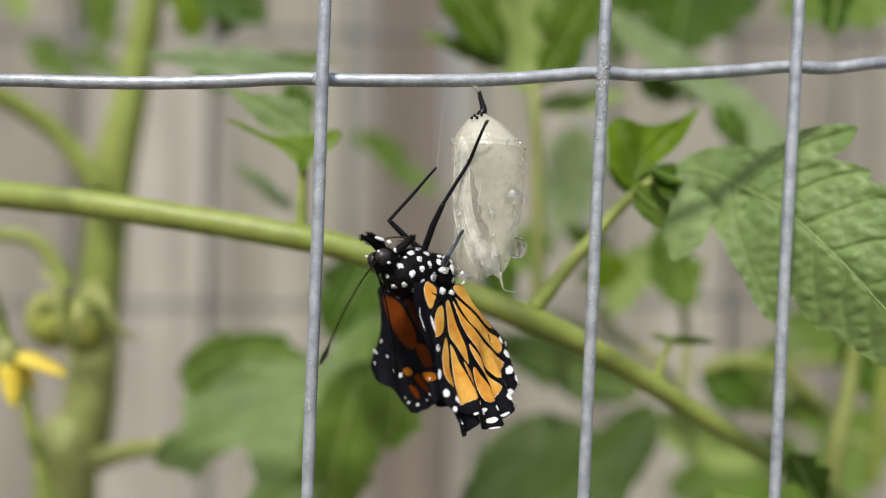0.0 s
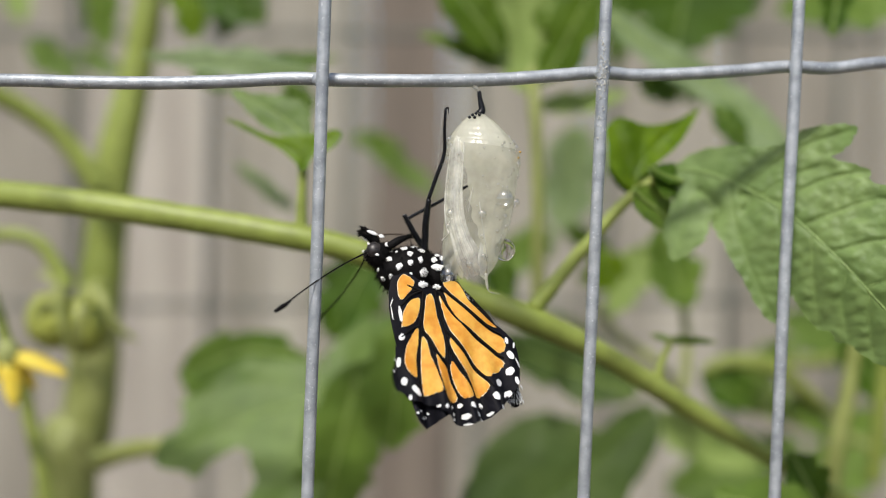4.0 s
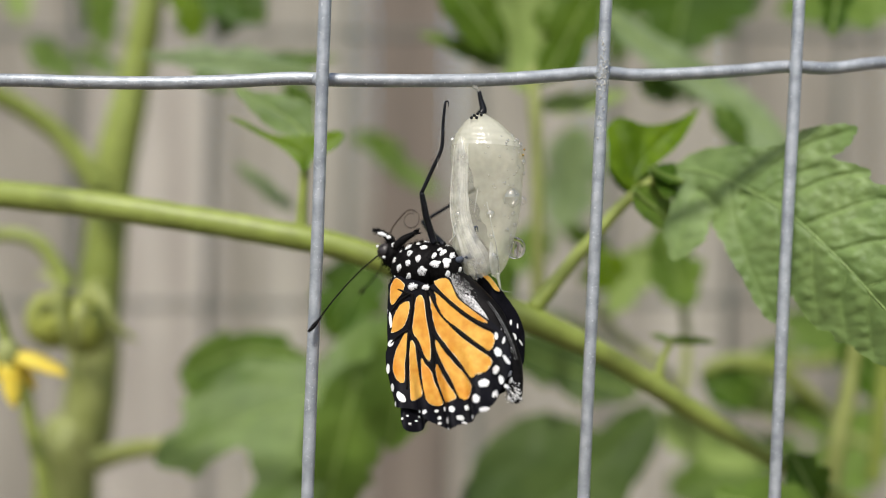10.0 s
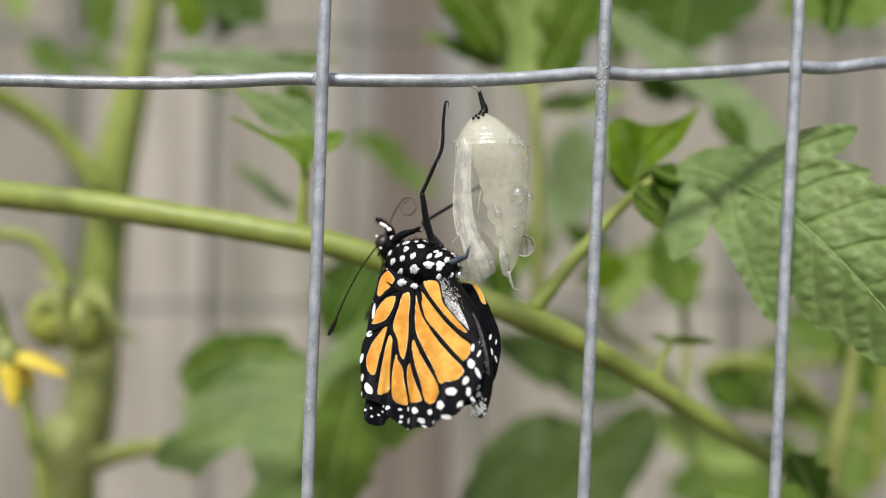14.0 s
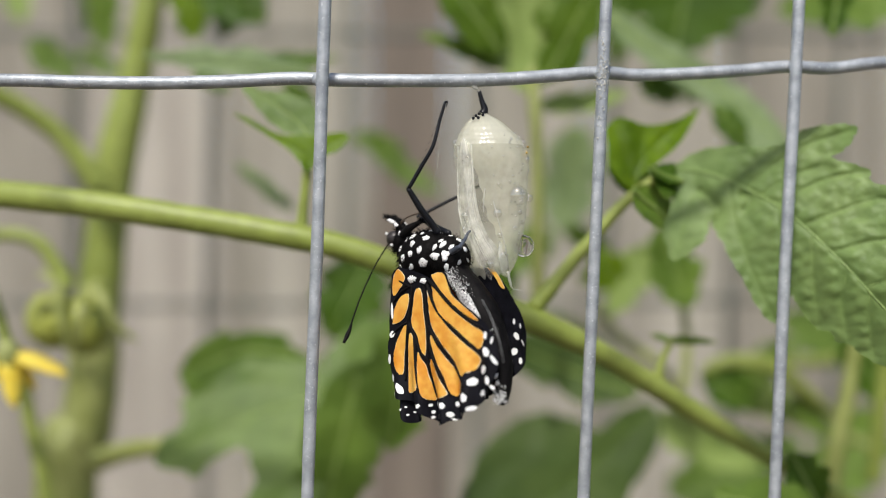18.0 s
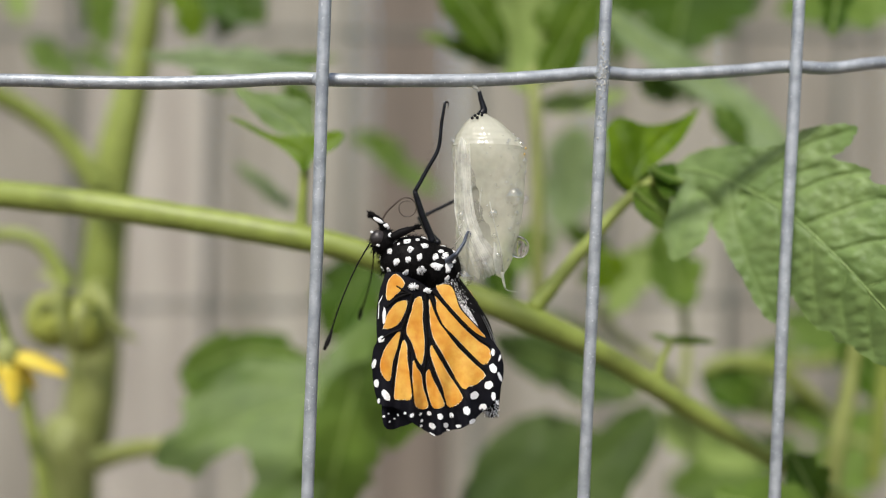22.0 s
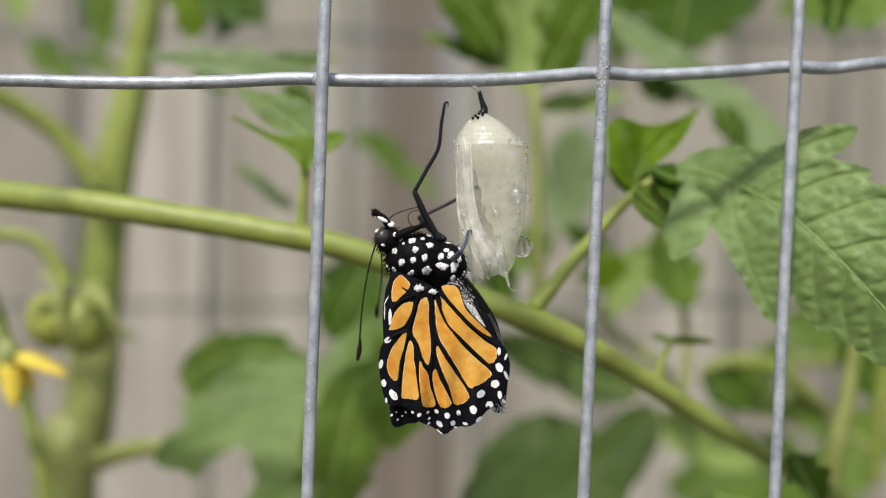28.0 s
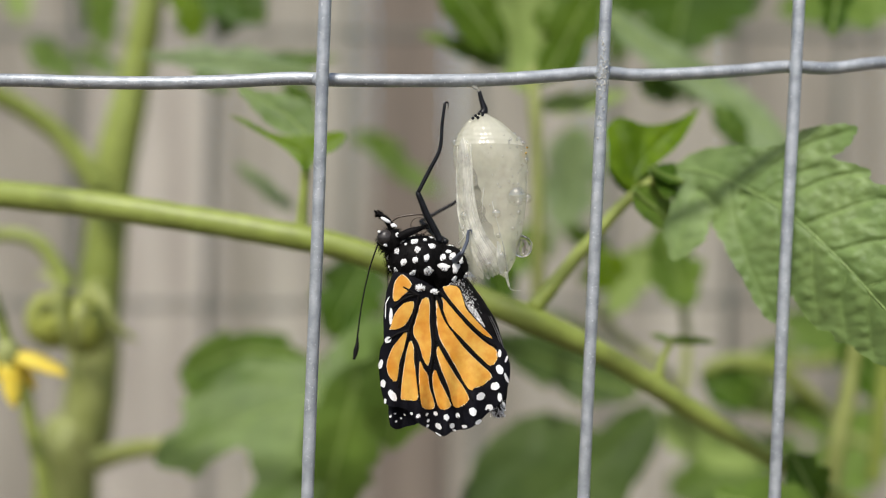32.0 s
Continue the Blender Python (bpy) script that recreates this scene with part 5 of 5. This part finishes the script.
for k in range(2600):
    n_ = Vector((rnd.gauss(0, 1), rnd.gauss(0, 1), rnd.gauss(0, 1))).normalized()
    if k % 5 == 0:
        c, r = Vector((-64, 24, 84)), Vector((23, 23, 24))
    elif k % 5 == 1:
        c, r = Vector((36, 27, 37)), Vector((38, 38, 40))
    else:
        c, r = ball_c, ball_r
    p = c + Vector((n_.x * r.x, n_.y * r.y, n_.z * r.z))
    d = (n_ + Vector((rnd.uniform(-0.6, 0.6), rnd.uniform(-0.6, 0.6), -0.7))).normalized() * rnd.uniform(4, 15)
    s = n_.orthogonal().normalized() * 0.7
    a, b, e = bm.verts.new(p * U + s * U), bm.verts.new(p * U - s * U), bm.verts.new((p + d) * U)
    o = bm.verts.new(p * U + n_.cross(s) * U)
    bm.faces.new((a, b, e)), bm.faces.new((b, o, e)), bm.faces.new((o, a, e))
tagged(part("fur", bm, M_BLACK, thorax), kind="stuff")
SPINE = [(40, 24, 20), (68, 26, -20), (95, 27, -70), (112, 26, -125), (120, 22, -180), (122, 17, -215), (123, 14, -232)]
GIRTH = [24, 26, 27, 25, 20, 13, 4]
bm = tube(bmesh.new(), [q(*p) for p in SPINE], [g * U for g in GIRTH], 60, 20, wobble=0.1)
abdomen = part("abdomen", bm, M_BLACK, fly, "plump black abdomen with white speckles", pivot=(0, 0, 0))
# white scales strewn over its upper flank, a pale tuft at its end
rnd = random.Random(8)
line = spline(SPINE, 60)
flank = [q(p.x - 5, p.y - 9, p.z) for p in line[6:34:3]]
part("pale_flank", tube(bmesh.new(), flank, [6 * U, 17 * U, 20 * U, 20 * U, 16 * U, 5 * U], 60, 18, wobble=0.12), M_SPECKLE, abdomen, "silvery white speckled flank")
rows = []
for k in range(130):
    p = line[rnd.randint(44, 56)]
    a = rnd.uniform(-2.9, -0.6)
    g = 14 + rnd.uniform(-1, 3)
    rows.append((q(p.x + g * math.cos(a), p.y + g * math.sin(a), p.z + rnd.uniform(-3, 3)), q(rnd.uniform(0.6, 1.4), 0.8, rnd.uniform(0.8, 2.4))))
tagged(part("white_scales", grains(rows), M_WHITE, abdomen, pivot=(0, 0, 0), smooth=False), kind="stuff")
for k, i in enumerate((34, 37, 40, 43)):
    p = line[i]
    part("white_dash", fleck(q(p.x + 6 - k, p.y - 24 + 1.5 * k, p.z), q(3.2, 2.2, 5.0), k, 0.6), M_WHITE, abdomen)
rows = []
for k in range(1500):
    f = rnd.random() ** 1.2 * 0.62
    p, g = line[int(f * 59)], 26.3
    a = rnd.gauss(-1.75, 0.42)
    rows.append((q(p.x + g * math.cos(a), p.y + g * math.sin(a), p.z + rnd.uniform(-2, 2)), q(rnd.uniform(0.4, 1.0), 0.5, rnd.uniform(0.5, 1.4))))
tagged(part("white_scales", grains(rows), M_WHITE, abdomen, pivot=(0, 0, 0), smooth=False), kind="stuff")
for o in (-0.55, -0.25, 0.1):
    part("pale_line", tube(bmesh.new(), [q(p.x + 26 * math.cos(o), p.y - 26 * math.cos(o * 0.6) * 0.9, p.z) for p in line[16:40:4]], [0.3 * U, 0.9 * U, 0.3 * U], 20, 5), M_ASH, abdomen)
bm = bmesh.new()
for k in range(90):
    a = rnd.uniform(0, 6.28)
    tube(bm, [q(122 + 8 * math.cos(a), 16 + 8 * math.sin(a), -214), q(123 + 10 * math.cos(a), 14 + 10 * math.sin(a), -224 - rnd.uniform(0, 9))], [0.9 * U, 0.3 * U], 3, 3, False)
tagged(part("tail_tuft", bm, M_ASH, abdomen, pivot=(0, 0, 0)), kind="stuff")

# legs: an upper and a lower part each, jointed at the knee
def limb(length, r0, r1, foot=False, bend=2):
    """A leg part along its own -z, from its joint at zero."""
    bm = tube(bmesh.new(), [q(0, 0, 0), q(bend * 0.55, 0, -length * 0.27), q(bend, 0, -length * 0.52), q(bend * 0.4, 0, -length * 0.78), q(0, 0, -length)], [r0 * U, (r0 + r1) * 0.55 * U, r1 * U], 24, 8)
    ball(bm, q(0, 0, 0), r0 * U * 1.1, 8, 6)
    if foot:
        ball(bm, q(bend, 0, -length * 0.52), r1 * U * 1.3, 8, 6)
        tube(bm, [q(0, 0, -length), q(5, 0, -length - 2), q(8, 0, -length + 8)], [2.2 * U, 1.4 * U, 0.5 * U], 10, 6)
    for k in range(10):
        z = -length * (0.1 + 0.085 * k)
        tube(bm, [q(r1 * 0.5, 0, z), q(r1 + 4, 1.5, z - 6)], [0.6 * U, 0.2 * U], 3, 4, False)
    return bm


LEGS = []
for hip, la, lb, r, mt in (((22, 14, 88), 91, 167, 6.6, M_GLOSS), ((32, 34, 84), 86, 126, 6, M_GLOSS), ((42, 12, 44), 54, 50, 6.4, M_SLATE)):
    upper = part("leg_upper", limb(la, r, r * 0.7), mt, fly, "glossy black upper leg", pivot=(0, 0, 0))
    lower = part("leg_lower", limb(lb, r * 0.56, r * 0.38, True, 15 if lb > 150 else 3), mt, fly, "thin black lower leg with a hooked foot", pivot=(0, 0, 0))
    LEGS.append((hip, la, lb, upper, lower))
# antennae, along their own -z from the joint at zero
ANTENNAE = []
for sg in (-1, 1):
    bm = tube(bmesh.new(), [q(0, 0, 0), q(7 * sg, 0, -60), q(7 * sg, 0, -130), q(2 * sg, 0, -190), q(0, 0, -222)], [1.6 * U, 1.3 * U, 1.3 * U, 1.5 * U, 1.3 * U], 40, 8)
    tube(bm, [q(1 * sg, 0, -186), q(0, 0, -206), q(0, 0, -224)], [1.4 * U, 4.2 * U, 2.6 * U], 14, 8)
    ANTENNAE.append(part("antenna", bm, M_BLACK, fly, "thin clubbed antenna", pivot=(0, 0, 0)))
# tongue: an arc that ends in a coil, drawn upwards from its joint at zero
pts = [q(0, 0, 0), q(-8, 0, 20), q(-8, 0, 44)]
for k in range(20):
    a = radians(160 - k * 22)
    r = 19 - 0.35 * k
    pts.append(q(12 + r * math.cos(a), k * 0.12, 54 + r * math.sin(a)))
TONGUE = part("proboscis", tube(bmesh.new(), pts, [1.8 * U, 1.3 * U, 1.1 * U, 0.8 * U], 130, 7), mat("brown_tongue", (0.045, 0.03, 0.02), (0.085, 0.06, 0.04), 900, 0.35), fly, "thin coiled brown proboscis", pivot=(0, 0, 0))

# ---- keyed poses: seconds, turn about the upright, lean, nod (degrees), shift across and up (mm) ----
BODY = [
    (0, 55.0, 17.2, -3.9, 2.16, -1.08),
    (0.5, 5.5, 1.4, -17.6, 0.61, -0.26),
    (1, -2.1, 3.8, -22.0, 0.02, -1.02),
    (1.5, -11.3, 3.3, -20.1, -0.55, -0.82),
    (2, -11.1, 2.2, -17.8, -0.43, -0.47),
    (2.5, 32.0, 19.8, -11.6, 1.47, -1.78),
    (2.8, 45.0, 17.3, -14.3, 1.79, -1.57),
    (3, 30.0, 9.0, -17.7, 0.90, -1.0),
    (3.5, 22.0, 11.6, -19.7, -0.16, -0.59),
    (5.5, -1.3, 4.7, -19.1, -0.70, 0.32),
    (6, -9.5, -1.4, -18.2, -1.09, 0.24),
    (6.5, -14.9, -5.5, -19.3, -1.17, 0.36),
    (7, -1.8, 0.8, -20.5, -1.44, 0.30),
    (7.5, 16.3, 5.8, -19.7, -0.64, 0.36),
    (8, -7.5, 2.5, -19.8, -1.51, 1.70),
    (8.5, -30.4, -4.7, -16.6, -1.59, 1.88),
    (9, 7.9, 3.6, -18.3, -1.90, 0.17),
    (9.5, -29.5, 0.3, -17.0, -0.47, 0.66),
    (10, -23.2, 7.4, -15.1, -0.32, -0.14),
    (10.5, -0.2, 4.4, -12.3, -1.92, 0.12),
    (11, -21.0, 1.8, -15.1, -0.96, 0.24),
    (11.5, -23.6, -6.0, -13.0, -2.04, 0.63),
    (12, -2.8, 2.6, -14.3, -0.96, -0.34),
    (12.5, -29.0, -1.2, -13.0, -1.47, 0.33),
    (13, 4.9, -0.1, -14.8, -2.04, -0.14),
    (13.5, 18.0, 5.3, -18.3, -1.24, -0.45),
    (14, -21.9, -3.9, -14.9, -2.07, 0.11),
    (14.5, 34.0, 12.2, -12.2, 1.13, -0.19),
    (16.5, 58.4, 16.5, 1.2, 2.44, 0.83),
    (16.7, 56.0, 15.0, -0.5, 1.90, 0.80),
    (16.9, 22.0, 6.0, -3.0, -0.40, 0.70),
    (17, -7.4, 0.2, -3.9, -1.61, 0.66),
    (17.2, -34.0, 3.0, -8.0, -0.20, 0.90),
    (17.5, -5.4, 2.6, 0.7, 0.42, 0.47),
    (17.8, 6.0, 5.0, -2.0, 0.60, 0.60),
    (18, -36.0, 5.0, -9.0, -0.09, 1.22),
    (18.2, -34.0, 3.0, -8.0, 0.10, 0.90),
    (18.5, 34.1, 7.5, 6.9, 1.65, 0.04),
    (19, 55.2, 15.1, 5.1, 3.39, -0.49),
    (19.5, 58.9, 20.2, 1.3, 3.68, -0.45),
    (20, 37.8, 10.9, 0.4, 1.05, -0.50),
    (20.5, 37.7, 8.3, 1.7, 0.42, -0.41),
    (21, 27.0, 3.6, -1.7, -0.70, -0.20),
    (21.5, 23.0, 3.4, -0.6, -0.65, -0.19),
    (22, 1.2, 0.3, -2.7, -1.10, 0.03),
    (22.5, 1.6, 0.3, -1.6, -1.19, 0.03),
    (23, 1.3, 0.2, -2.2, -1.19, 0.04),
    (23.5, 2.4, 0.0, -0.7, -1.19, 0.07),
    (24, 1.7, -0.1, 0.0, -1.23, 0.11),
    (24.5, 1.9, -0.1, 0.3, -1.17, 0.09),
    (25, 2.9, -0.6, 0.5, -1.29, 0.09),
    (25.5, 3.3, -0.6, 0.4, -1.25, 0.09),
    (27.5, -1.2, 2.3, 5.5, 0.39, 0.28),
    (28, -0.1, 1.0, 4.7, -0.21, 0.15),
    (28.5, -9.6, 0.8, 4.4, -0.20, 0.15),
    (29, -13.0, 1.6, 7.1, -0.10, 0.32),
    (29.5, -4.1, -0.0, 5.5, -0.27, 0.15),
    (30, -3.6, -0.7, 5.0, -0.27, 0.12),
    (30.5, -0.3, 0.3, 5.0, -0.14, 0.09),
    (31, -0.1, -0.7, 4.6, -0.47, 0.16),
    (31.5, -0.4, 1.2, 6.6, 0.18, 0.06),
    (32, -0.0, -0.0, 0.1, 0.00, 0.00),
]
# feet: seconds, where the foot of each leg holds on (across and up from the mid of the view, mm)
FEET = [
    ((0, 7.1, 20.3), (0.5, 0.6, 23.0), (1, 1.1, 19.7), (1.5, 2.0, 18.6), (2, -4.3, 21.8), (2.5, 12.4, 13.6), (3, 2.8, 20.4), (3.5, 0.8, 23.0), (5.5, 0.35, 22.8), (32, 0.3, 22.6)),
    ((0, -1.2, 12.5), (0.5, 1.7, 9.2), (1, 1.0, 12.0), (1.5, 1.2, 13.0), (2, 0.8, 13.2), (2.5, 1.2, 12.7), (3, 1.6, 11.0), (3.5, 3.4, 10.0), (5.5, 5.8, 10.2), (32, 5.8, 10.2)),
    ((0, 2.9, 2.8), (8, 3.0, 2.8), (8.6, 4.6, 3.2), (9, 4.8, 3.4), (14, 4.8, 3.0), (14.5, 4.2, 2.6), (16.5, 3.9, 2.5), (20, 3.8, 2.6), (32, 3.9, 2.8)),
]
FEET_BACK = [(0, 1.0, -0.5), (3, 1.0, -0.5), (5.5, 8.5, -0.5), (32, 8.5, -0.5)]  # mm behind the mid of the view, second and third leg
REACH = [(0, -5.0), (0.3, -3.0), (0.5, 0.5), (2, 0.5), (2.3, -3.5), (2.5, -5.0), (2.8, 0.0), (3, 0.5), (32, 0.5)]  # mm, the first leg reaching across the shell
KNEE = [(0, -1, 0, -0.2), (3.5, -1, 0, -0.2), (5.5, -0.4, 0.8, 0.6), (14.5, -0.5, 0.8, 0.5), (16.5, -1, 0.2, 0), (17, -0.4, 0.8, 0.6), (18.2, -0.4, 0.8, 0.6), (18.7, -1, 0.1, 0), (20.5, -1, 0.2, 0), (22, -0.4, 0.8, 0.6), (32, -0.4, 0.8, 0.6)]  # which way the knee of the second leg points
FOLD = [(0, 0.1, -0.9, 0.2), (8.2, 0.1, -0.9, 0.2), (8.7, 0.65, -0.4, -0.75), (14.5, 0.65, -0.4, -0.75), (16.5, 0.2, -0.9, 0.0), (32, 0.2, -0.9, 0.0)]  # which way the knee of the third leg points
# how much wider the left wings part than the turn gives: seconds, degrees
PARTED = [(0, 20), (0.3, 10), (0.5, 0), (2.4, 20), (2.6, 0), (2.8, 0), (3, 38), (3.5, 28), (5.5, 0), (14, 0), (14.5, 10), (16.5, 4), (17, 0), (18.5, 0), (19, 5), (19.5, 5), (20, 12), (20.5, 20), (21, 32), (21.5, 25), (22, 0), (32, 0)]
# antenna tips: seconds, then across and up from the antenna's joint for each of the two (drawing units)
TIPS = [(0, -85, -165, 40, -205), (0.5, -120, -130, 0, -200), (1, -135, -120, -60, -120), (1.5, -142, -128, -60, -60), (2.5, -150, -40, -90, -120), (3, -126, -160, -80, -110), (3.5, -140, -100, -100, -140), (5.5, -145, -110, -110, -40), (6, -143, -130, -100, -20), (7, -150, -125, -60, -60), (8, -130, -130, -70, -70), (9, -105, -145, -50, -80), (10.5, -115, -120, -60, -70), (11.5, -110, -120, -60, -80), (13, -72, -130, -40, -125), (14, -75, -150, -40, -140), (14.5, -70, -165, -40, -150), (16.5, -110, -130, 90, -190), (17, -58, -190, 10, -60), (18, -75, -175, -20, -90), (19, -112, -160, 90, -180), (19.5, -110, -150, 90, -180), (20, -80, -170, -20, -180), (21, -70, -185, -40, -140), (22, -75, -185, -35, -145), (23, -75, -185, -30, -150), (25.5, -68, -190, -35, -140), (27.5, -30, -205, -15, -145), (28, -30, -208, -12, -145), (29, -60, -195, -40, -120), (30, -60, -195, -20, -140), (32, -40, -205, 2, -140)]
TONGUE_TURN = [(0, 95), (5.5, 90), (6, 80), (7, 55), (7.5, 15), (8, 25), (8.5, 60), (9, 45), (10, 50), (12, 15), (13, 38), (14, 25), (14.5, 80), (16.5, 90), (17, 80), (20, 90), (21, 80), (21.5, 55), (22, 45), (22.5, 0), (23, 8), (23.5, -8), (24, 25), (24.5, 30), (25, 75), (25.5, 75), (27.5, 70), (28, 70), (28.5, -5), (29, -30), (29.5, 0), (30, 35), (30.5, 45), (31, 75), (32, 80)]
SHELL_SWING = [(0, -1.8), (0.5, -0.3), (1, -3.4), (1.5, -5.5), (2, -4.3), (2.5, -3.4), (3, -3.7), (3.5, -6.1), (5.5, -6.1), (6, -5.2), (6.5, -4.6), (7, -4.6), (7.5, -4.3), (8, -4.6), (8.5, -0.9), (9, 0.9), (9.5, 1.8), (10, -2.5), (10.5, 0.6), (11, -2.5), (11.5, 0.9), (12, 1.5), (12.5, -2.8), (13, 0.6), (13.5, 0.9), (14, 0.9), (14.5, -1.8), (16.5, 0.0), (17, -1.2), (17.5, 1.5), (18, 0.6), (18.5, 1.5), (19, 0.9), (19.5, 0.9), (20, 0.0), (21, -0.9), (22, -1.2), (25.5, -1.2), (27.5, 0.6), (28, 0.0), (32, 0.0)]
CASE_SWING = [(0, 0.0), (8.2, 0.0), (8.7, 2.5), (9, 3.0), (9.5, 2.0), (10, 1.5), (10.5, 2.0), (11, 4.0), (12, 4.0), (13, 4.2), (14, 5.0), (14.5, 4.5), (16.5, 0.0), (32, 0.0)]
SHOOT_SWAY = [(0, -1.5), (0.5, -0.8), (1, -0.8), (1.5, -0.8), (2, -1.5), (3, -1.5), (8, -1.5), (8.5, 0.0), (9, 1.1), (9.5, 1.5), (10, 0.0), (10.5, -1.5), (12, 0.0), (14.5, 0.4), (16.5, 0.4), (17, 1.5), (17.5, 2.3), (18, 2.7), (18.5, 1.1), (19.5, 1.1), (20, -0.8), (22, 0.0), (22.5, -1.9), (23.5, 0.0), (24, -1.5), (25.5, -1.5), (27.5, 1.1), (28.5, 0.0), (29, 1.5), (30, 0.4), (30.5, 0.0), (31.5, 0.0), (32, 1.1)]


def between(rows, t):
    """The row at t, between two given ones."""
    if t <= rows[0][0]:
        return rows[0][1:]
    for a, b in zip(rows, rows[1:]):
        if t <= b[0]:
            f = (t - a[0]) / (b[0] - a[0])
            return tuple(p + (r - p) * f for p, r in zip(a[1:], b[1:]))
    return rows[-1][1:]


def aim(at, way, hint):
    """A pose at a joint whose -z points along way and whose x leans to hint."""
    z = -Vector(way).normalized()
    x = Vector(hint) - z * Vector(hint).dot(z)
    x.normalize()
    y = z.cross(x)
    return Matrix.Translation(at) @ Matrix((x, y, z)).transposed().to_4x4()


def motions():
    poses = []
    rows_right, rows_belly = [], []
    for t, yaw, lean, nod, dx, dz in BODY:
        yaw = yaw if yaw < 20 else 20 + (yaw - 20) * 0.95
        body = yaw if yaw < 15 else 15 + (yaw - 15) * 0.62
        dx -= 1.0 * min(max((yaw - 20) / 30, 0), 1)
        rows_right.append((t, Matrix.Rotation(radians(yaw - body), 4, "Z")))
        out = 2 * min(max((15.5 - t) / 1.5, 0), 1) + 1
        rows_belly.append((t, Matrix.Rotation(radians(-out if yaw < 25 else 0), 4, "Y") @ Matrix.Rotation(radians(yaw - body), 4, "Z")))
        turn = Matrix.Rotation(radians(nod), 4, "X") @ Matrix.Rotation(radians(-lean), 4, "Y") @ Matrix.Rotation(radians(body), 4, "Z")
        poses.append((t, yaw, body, nod, Matrix.Translation((-0.00244 + dx * 0.001, max(-nod, 0) * 0.0001, 0.89385 + dz * 0.001)) @ turn))
    walk(fly, [(t, m) for t, _, _, _, m in poses])
    walk(right, rows_right)
    walk(abdomen, rows_belly)
    rows_left, rows_tongue = [], []
    limbs = [([], []) for _ in LEGS]
    feelers = [[], []]
    for t, yaw, body, nod, m in poses:
        inv = m.inverted()
        part_open = 32 + 0.85 * min(max(yaw, -30), 30) + between(PARTED, t)[0]
        far = min(max((yaw - 20) / 35, 0), 1)
        slip = Matrix.Rotation(radians(-body), 4, "Z") @ Matrix.Translation(q(16 * far + 0.5 * min(nod, 0) + 0.95 * min(max(-yaw, 0), 28), -40 * far, -nod * (1.3 + 0.9 * far) + 20 * far)) @ Matrix.Rotation(radians(yaw), 4, "Z")
        rows_left.append((t, slip @ Matrix.Translation(q(*HL)) @ Matrix.Rotation(radians(-part_open), 4, "Z")))
        for i, (hip, la, lb, upper, lower) in enumerate(LEGS):
            fx, fz = between(FEET[i], t)
            deep = between(REACH, t)[0] if i == 0 else between(FEET_BACK, t)[i - 1]
            foot = inv @ Vector((fx * 0.001, deep * 0.001, 0.9 + fz * 0.001))
            h = q(*hip)
            d = foot - h
            la_, lb_ = la * U, lb * U
            n = min(max(d.length, abs(la_ - lb_) * 1.02), (la_ + lb_) * 0.999)
            d.normalize()
            c = (la_ ** 2 + n ** 2 - lb_ ** 2) / (2 * la_ * n)
            out = (Vector((-1, -0.25, -0.1)), Vector((-0.35, 0.9, -0.1)), Vector((-0.2, -0.9, 0.4)))[i]
            if i == 2:
                out = inv.to_3x3() @ Vector(between(FOLD, t))
            if i == 0:
                out = inv.to_3x3() @ Vector((-1, -0.15, -0.1))
            if i == 1:
                out = inv.to_3x3() @ Vector(between(KNEE, t))
            out = (out - d * out.dot(d)).normalized()
            knee = h + d * la_ * c + out * la_ * math.sqrt(max(1 - c * c, 0))
            limbs[i][0].append((t, aim(h, knee - h, out)))
            limbs[i][1].append((t, aim(knee, h + d * n - knee, (1, 0, 0.3))))
        tips = between(TIPS, t)
        for i, sg in enumerate((-1, 1)):
            x, z = tips[2 * i], tips[2 * i + 1]
            depth = math.sqrt(max(222 ** 2 - x * x - z * z, 0)) * (-0.9 if i == 0 else 0.9)
            if i == 1 and x > 50:
                depth = -abs(depth) - 60
            way = inv.to_3x3() @ Vector((x, depth, z))
            feelers[i].append((t, aim(q(-84, 24 + sg * 9, 90), way, inv.to_3x3() @ Vector((1, 0, 0)))))
        a, = between(TONGUE_TURN, t)
        rows_tongue.append((t, Matrix.Translation(q(-70, 24, 116)) @ Matrix.Rotation(radians(a), 4, "Y")))
    walk(left, rows_left)
    for (ups, lows), (hip, la, lb, upper, lower) in zip(limbs, LEGS):
        walk(upper, ups)
        walk(lower, lows)
    for ob, rows in zip(ANTENNAE, feelers):
        walk(ob, rows)
    walk(TONGUE, rows_tongue)
    walk(pupa, [(t, Matrix.Translation(HANG) @ Matrix.Rotation(radians(-a), 4, "Y")) for t, a in SHELL_SWING])
    walk(case, [(t, Matrix.Translation(sh(-26, 96) - HANG) @ Matrix.Rotation(radians(a), 4, "Y")) for t, a in CASE_SWING])
    base = Vector(PIVOT) - Vector((-0.075, 0.105, 0))
    walk(shoot, [(t, Matrix.Translation(base) @ Matrix.Rotation(radians(a), 4, "Y")) for t, a in SHOOT_SWAY])


motions()
